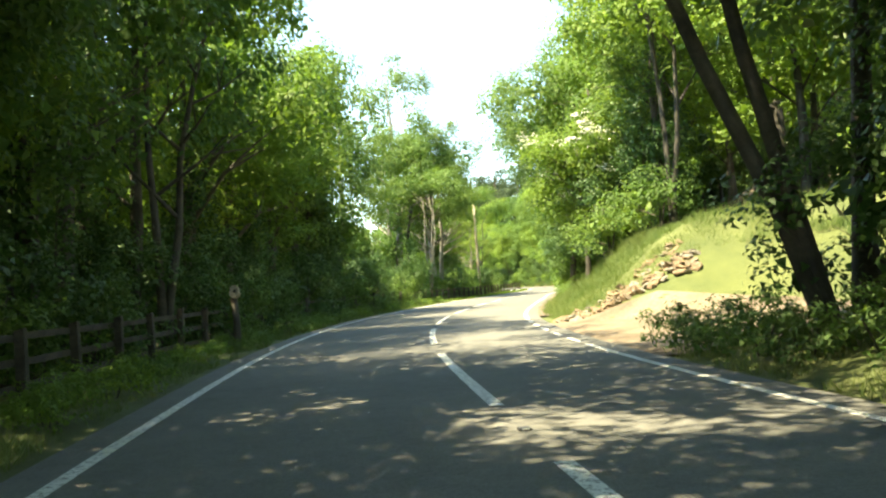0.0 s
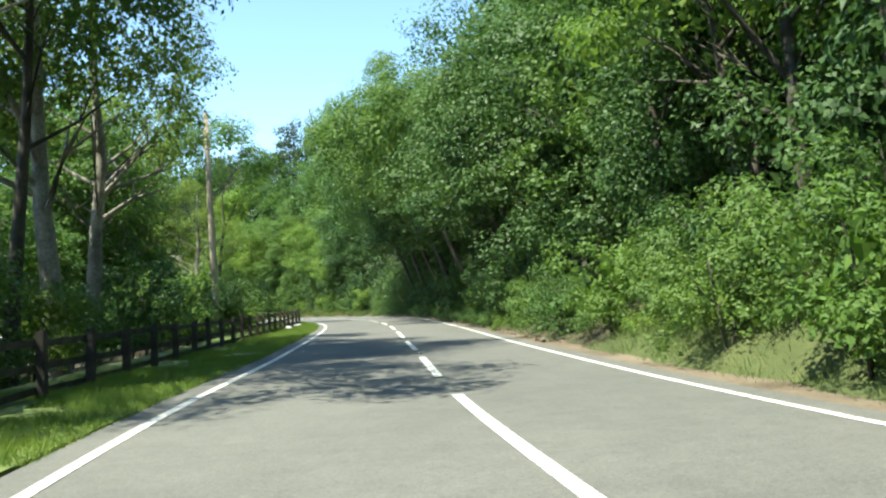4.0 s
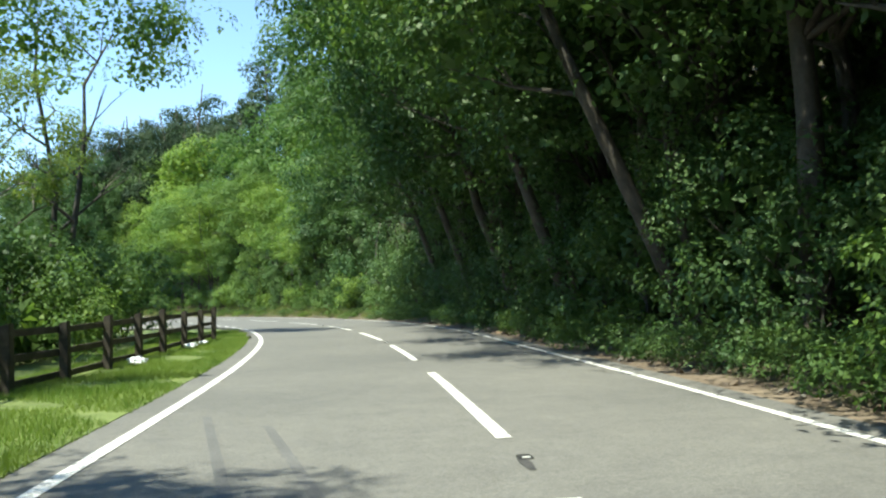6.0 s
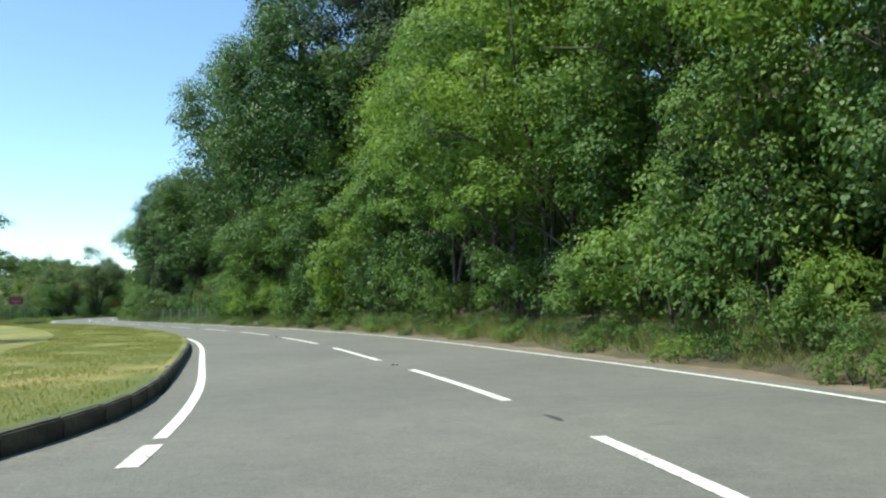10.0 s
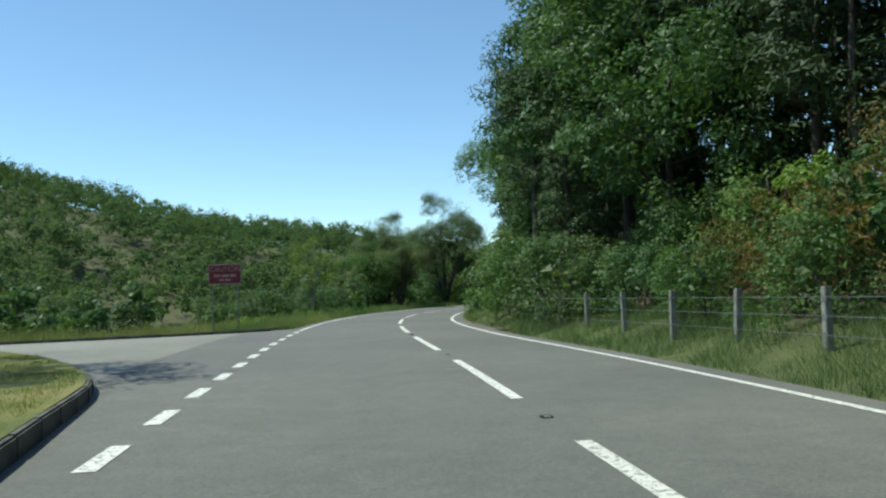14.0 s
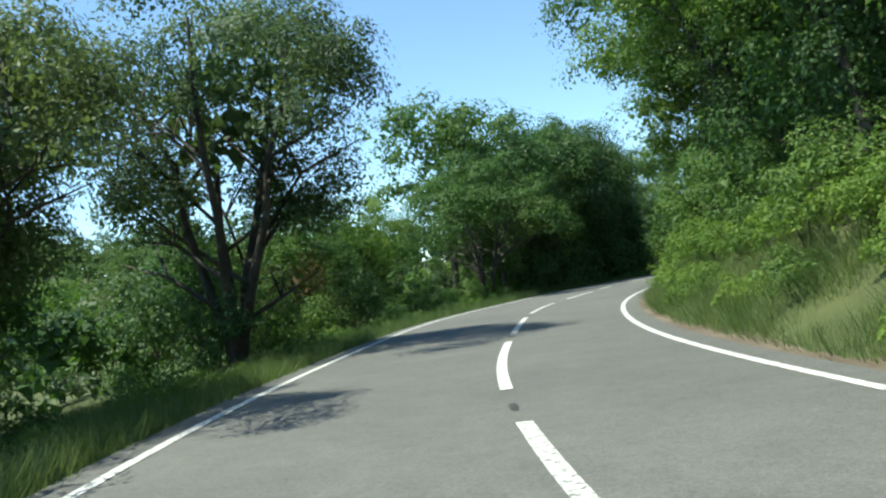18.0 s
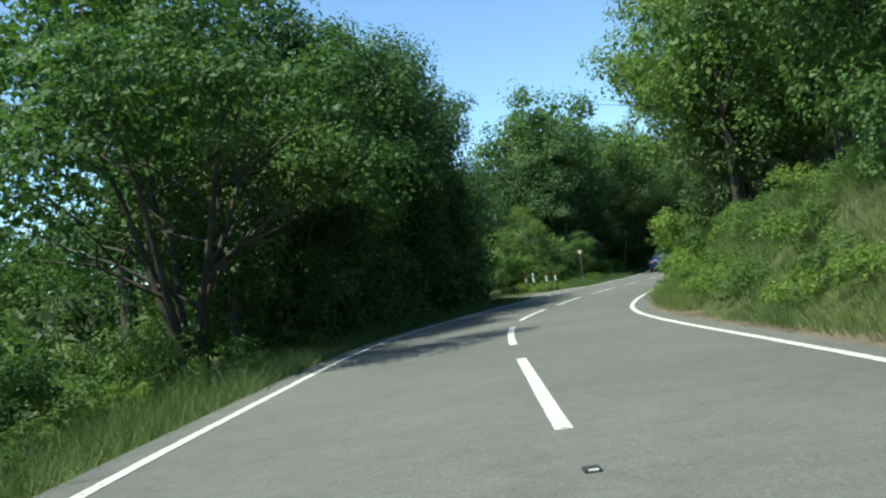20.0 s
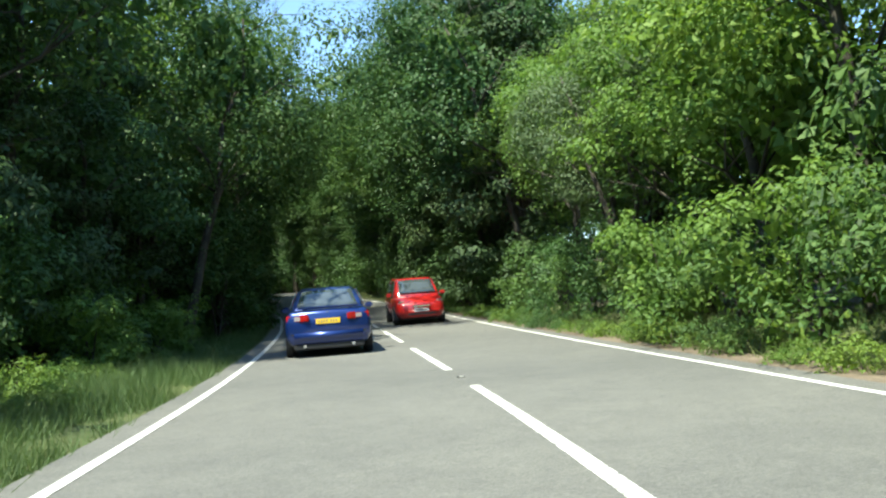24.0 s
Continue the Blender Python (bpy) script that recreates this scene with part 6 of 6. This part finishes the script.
def car(label, m, paint, length, width, height, tail, front_face=False, plate=PLATE_YELLOW):
    """A parked car that heads along +y; tail is 'saloon', 'hatch' or 'tall'."""
    t = thing("car", label, "car", m)
    w, e = width / 2, length / 2
    belt = {"saloon": 0.96, "hatch": 0.95, "tall": 1.02}[tail]
    deck = {"saloon": 1.02, "hatch": 0.98, "tall": 1.04}[tail]
    hood = {"saloon": 0.84, "hatch": 0.86, "tall": 0.98}[tail]
    body = part("body", loft([
        (-e, body_section(w * 0.90, 0.36, deck - 0.10)), (-e + 0.05, body_section(w * 0.955, 0.28, deck - 0.03)), (-e + 0.2, body_section(w * 0.99, 0.24, deck)),
        (-e + 0.7, body_section(w, 0.22, deck)), (-0.3, body_section(w, 0.2, belt)), (e - 1.5, body_section(w, 0.2, belt - 0.02)), (e - 0.75, body_section(w * 0.985, 0.22, hood)),
        (e - 0.25, body_section(w * 0.93, 0.24, hood - 0.12)), (e - 0.05, body_section(w * 0.82, 0.28, hood - 0.22)), (e, body_section(w * 0.68, 0.34, hood - 0.3))]), paint, t, "", True)
    body.data.polygons.foreach_set("use_smooth", [True] * len(body.data.polygons))
    r0, r1, f1, f0 = {"saloon": (-e + 0.5, -e + 1.2, e - 2.1, e - 1.25), "hatch": (-e + 0.12, -e + 0.62, e - 2.0, e - 1.15), "tall": (-e + 0.08, -e + 0.38, e - 1.75, e - 0.85)}[tail]
    zt, wt, wb = height, w * (0.66 if tail == "saloon" else 0.72), w * 0.90

    def roof(x_low, x_top, z_top):
        return [(0, belt - 0.06), (x_low, belt - 0.06), (x_low * 0.985, belt + 0.02), (x_top + (x_low - x_top) * 0.35, belt + (z_top - belt) * 0.65), (x_top, z_top - 0.05), (x_top * 0.86, z_top - 0.01), (0, z_top)]

    part("cabin", loft([(r0, roof(wb * 0.9, wb * 0.86, belt + 0.05)), ((r0 + r1) / 2, roof(wb * 0.95, wt + 0.1, belt + (zt - belt) * 0.6)), (r1, roof(wb, wt, zt - 0.02)),
                        ((r1 + f1) / 2, roof(wb, wt + 0.01, zt)), (f1, roof(wb, wt, zt - 0.03)), ((f1 + f0) / 2, roof(wb * 0.98, wt + 0.08, belt + (zt - belt) * 0.55)), (f0, roof(wb * 0.94, wb * 0.85, belt + 0.03))]), paint, t, "", True)
    # panes, each lying on its side of the cabin
    zb, zr = belt + 0.10, zt - 0.09
    lo = (zb - belt - 0.05) / (zt - belt - 0.07)
    hi = (zr - belt - 0.05) / (zt - belt - 0.07)
    yb0, yb1 = r0 + (r1 - r0) * lo - 0.035, r0 + (r1 - r0) * hi - 0.035
    part("rear_window", quad_panel([(-wb * 0.80, yb0, zb), (wb * 0.80, yb0, zb), (wt * 0.90, yb1, zr), (-wt * 0.90, yb1, zr)], 0.01, 0.6), GLASS_DARK, t, "dark rear window", True)
    yf0, yf1 = f0 + (f1 - f0) * lo + 0.04, f0 + (f1 - f0) * hi + 0.04
    part("windscreen", quad_panel([(wb * 0.82, yf0, zb), (-wb * 0.82, yf0, zb), (-wt * 0.92, yf1, zr), (wt * 0.92, yf1, zr)], 0.01, 0.6), GLASS_DARK, t, "dark windscreen", True)
    for sx in (-1, 1):
        for a, b in ((r1 - 0.1, (r1 + f1) / 2 - 0.05), ((r1 + f1) / 2 + 0.05, f1 + 0.15)):
            x_lo, x_hi = sx * (wb * 0.985), sx * (wt + 0.05)
            quad = [(x_lo, b, zb), (x_lo, a, zb), (x_hi, a + 0.06, zr), (x_hi, b - 0.1, zr)]
            part("side_window", quad_panel(quad if sx < 0 else [quad[1], quad[0], quad[3], quad[2]], 0.012), GLASS_DARK, t)
        mirror = part("door_mirror", boxed(-0.11, 0.11, -0.05, 0.06, -0.07, 0.07, 0.04), paint, t)
        mirror.matrix_basis = pose(sx * (w + 0.08), f1 + 0.32, belt + 0.06)
        part("arm", rodded((-sx * 0.16, 0, -0.04), (-sx * 0.05, 0, -0.03), 0.025), TRIM_BLACK, mirror)
    # wheels
    for sx in (-1, 1):
        for y in (-e + 0.88, e - 0.92):
            part("wheel_arch", rodded((sx * (w - 0.12), y, 0.33), (sx * (w + 0.004), y, 0.33), 0.365, seg=24), TRIM_BLACK, t)
            bm = bmesh.new()
            rod(bm, (sx * (w - 0.2), y, 0.315), (sx * (w + 0.012), y, 0.315), 0.315, seg=28)
            bmesh.ops.bevel(bm, geom=[g for g in bm.edges if abs(g.verts[0].co.x - g.verts[1].co.x) < 1e-4], offset=0.03, segments=2, affect="EDGES")
            tyre = part("tyre", bm, RUBBER, t)
            bm = bmesh.new()
            rod(bm, (sx * (w + 0.006), y, 0.315), (sx * (w + 0.018), y, 0.315), 0.06, seg=12)
            for k in range(5):
                a = 2 * math.pi * k / 5
                rod(bm, (sx * (w + 0.012), y, 0.315), (sx * (w + 0.012), y + 0.19 * math.cos(a), 0.315 + 0.19 * math.sin(a)), 0.032, 0.026, 6)
            part("rim", bm, ALLOY, tyre)
    # tail
    yb = -e
    lz = deck - 0.16
    for sx in (-1, 1):
        if tail == "saloon":
            bm = boxed(-0.25, 0.25, -0.03, 0.06, -0.085, 0.085, 0.025)
            for v in bm.verts:
                v.co.z *= 0.82 + 0.3 * (sx * v.co.x / 0.25 + 1) / 2
            lamp = part("tail_lamp", bm, LAMP_RED, t, "red tail lamp")
            lamp.matrix_basis = pose(sx * (w * 0.69), yb + 0.02, lz - 0.01, 0, 0, sx * 12)
            part("clear_band", boxed(-0.07, 0.075, -0.036, -0.02, -0.05, 0.055, 0.008), LAMP_CLEAR, lamp, "clear band of the tail lamp")
            for dx in (-0.14, 0.15):
                part("lens", rodded((dx, -0.028, 0.0), (dx, -0.036, 0.0), 0.048, seg=14), LAMP_RED, lamp)
        else:
            lamp = part("tail_lamp", boxed(-0.11, 0.11, -0.03, 0.06, -0.13, 0.13, 0.03), LAMP_RED, t, "red tail lamp")
            lamp.matrix_basis = pose(sx * (w * 0.78), yb + 0.05, lz - 0.02, 0, 0, sx * 20)
            part("lens", rodded((0, -0.028, -0.03), (0, -0.038, -0.03), 0.05, seg=14), LAMP_CLEAR, lamp)
        ex = part("exhaust", rodded((sx * w * 0.55, yb - 0.01, 0.25), (sx * w * 0.55, yb + 0.2, 0.25), 0.038, seg=12), CHROME, t)
    plate_z = lz - 0.08 if tail != "saloon" else lz - 0.09
    np_ = part("number_plate", boxed(-0.26, 0.26, yb - 0.02, yb + 0.02, plate_z - 0.056, plate_z + 0.056, 0.006), plate, t, "yellow number plate")
    for k in range(7):
        x0 = -0.215 + 0.058 * k + (0.03 if k > 3 else 0.0)
        part("lettering_bar", boxed(x0, x0 + 0.03, yb - 0.024, yb - 0.019, plate_z - 0.028, plate_z + 0.028), STEEL_GREY, np_)
    part("bumper_strip", boxed(-w * 0.86, w * 0.86, yb - 0.022, yb + 0.05, 0.50, 0.53, 0.01), TRIM_BLACK, t)
    part("bumper", boxed(-w * 0.84, w * 0.84, yb - 0.035, yb + 0.3, 0.33, 0.60, 0.06), paint, t, "", True)
    part("undertray", boxed(-w * 0.8, w * 0.8, yb + 0.02, e - 0.3, 0.17, 0.32, 0.03), TRIM_BLACK, t)
    part("badge", boxed(-0.055, 0.055, yb - 0.004 + 0.02, yb + 0.03, lz + 0.05, lz + 0.11, 0.015), CHROME, t)
    if tail == "saloon":
        bm = bmesh.new()
        box(bm, -w * 0.74, w * 0.74, -0.11, 0.06, -0.014, 0.016, 0.012)
        for v in bm.verts:
            v.co.z += 0.03 * (1 - (v.co.x / (w * 0.74)) ** 2)
        spoiler = part("spoiler", bm, paint, t)
        spoiler.matrix_basis = pose(0, yb + 0.16, deck + 0.055)
        for sx in (-1, 1):
            part("spoiler_foot", boxed(sx * 0.5 - 0.04, sx * 0.5 + 0.04, -0.05, 0.03, -0.1, 0.01, 0.01), paint, spoiler)
    else:
        part("wiper", rodded((0.0, yb0 - 0.03, zb + 0.02), (0.3, yb0 - 0.02, zb + 0.06), 0.01, seg=6), TRIM_BLACK, t)
        part("roof_spoiler", boxed(-wt * 0.9, wt * 0.9, r1 - 0.14, r1 + 0.1, zt - 0.05, zt - 0.01, 0.012), paint, t)
    # nose
    for sx in (-1, 1):
        lamp = part("headlamp", boxed(-0.14, 0.14, -0.1, 0.06, -0.12, 0.12, 0.05), LAMP_CLEAR, t, "clear headlamp")
        lamp.matrix_basis = pose(sx * w * 0.74, e - 0.20, hood - 0.25, -18, 0, sx * -28)
    part("grille", boxed(-0.3, 0.3, e - 0.08, e + 0.012, hood - 0.36, hood - 0.28, 0.012), CHROME if tail == "tall" else TRIM_BLACK, t, "chrome grille bar" if tail == "tall" else "")
    part("air_intake", boxed(-w * 0.55, w * 0.55, e - 0.12, e + 0.012, 0.34, 0.44, 0.02), TRIM_BLACK, t)
    part("front_bumper", boxed(-w * 0.80, w * 0.80, e - 0.3, e + 0.006, 0.30, 0.60, 0.08), paint, t, "", True)
    fp = part("front_plate", boxed(-0.26, 0.26, e + 0.0, e + 0.022, 0.47, 0.58, 0.005), PLATE_WHITE, t, "white front plate")
    part("lettering_bar", boxed(-0.2, 0.2, e + 0.022, e + 0.025, 0.495, 0.555), STEEL_GREY, fp)
    return t


def car_pose(s, l, turn_round=False):
    p = at(s, l, 0.008)
    tilt = math.degrees(math.atan2(float(rise(s + 2)) - float(rise(s - 2)), 4.0))
    return Matrix.Translation(p) @ pose(0, 0, 0, 0, 0, bearing(s) + (180 if turn_round else 0)) @ pose(0, 0, 0, -tilt if turn_round else tilt, 0, 0)


car("dark blue metallic saloon car with a boot spoiler, on the road", car_pose(348.8, -0.65), BLUE_PAINT, 4.75, 1.9, 1.52, "saloon")
car("bright red people carrier facing the blue car, in the oncoming lane", car_pose(360.0, 2.7, True), RED_PAINT, 4.25, 1.84, 1.68, "tall", True)
car("red hatchback ahead of the blue saloon, on the road", car_pose(366.5, -0.5), RED_PAINT, 4.1, 1.74, 1.46, "hatch")
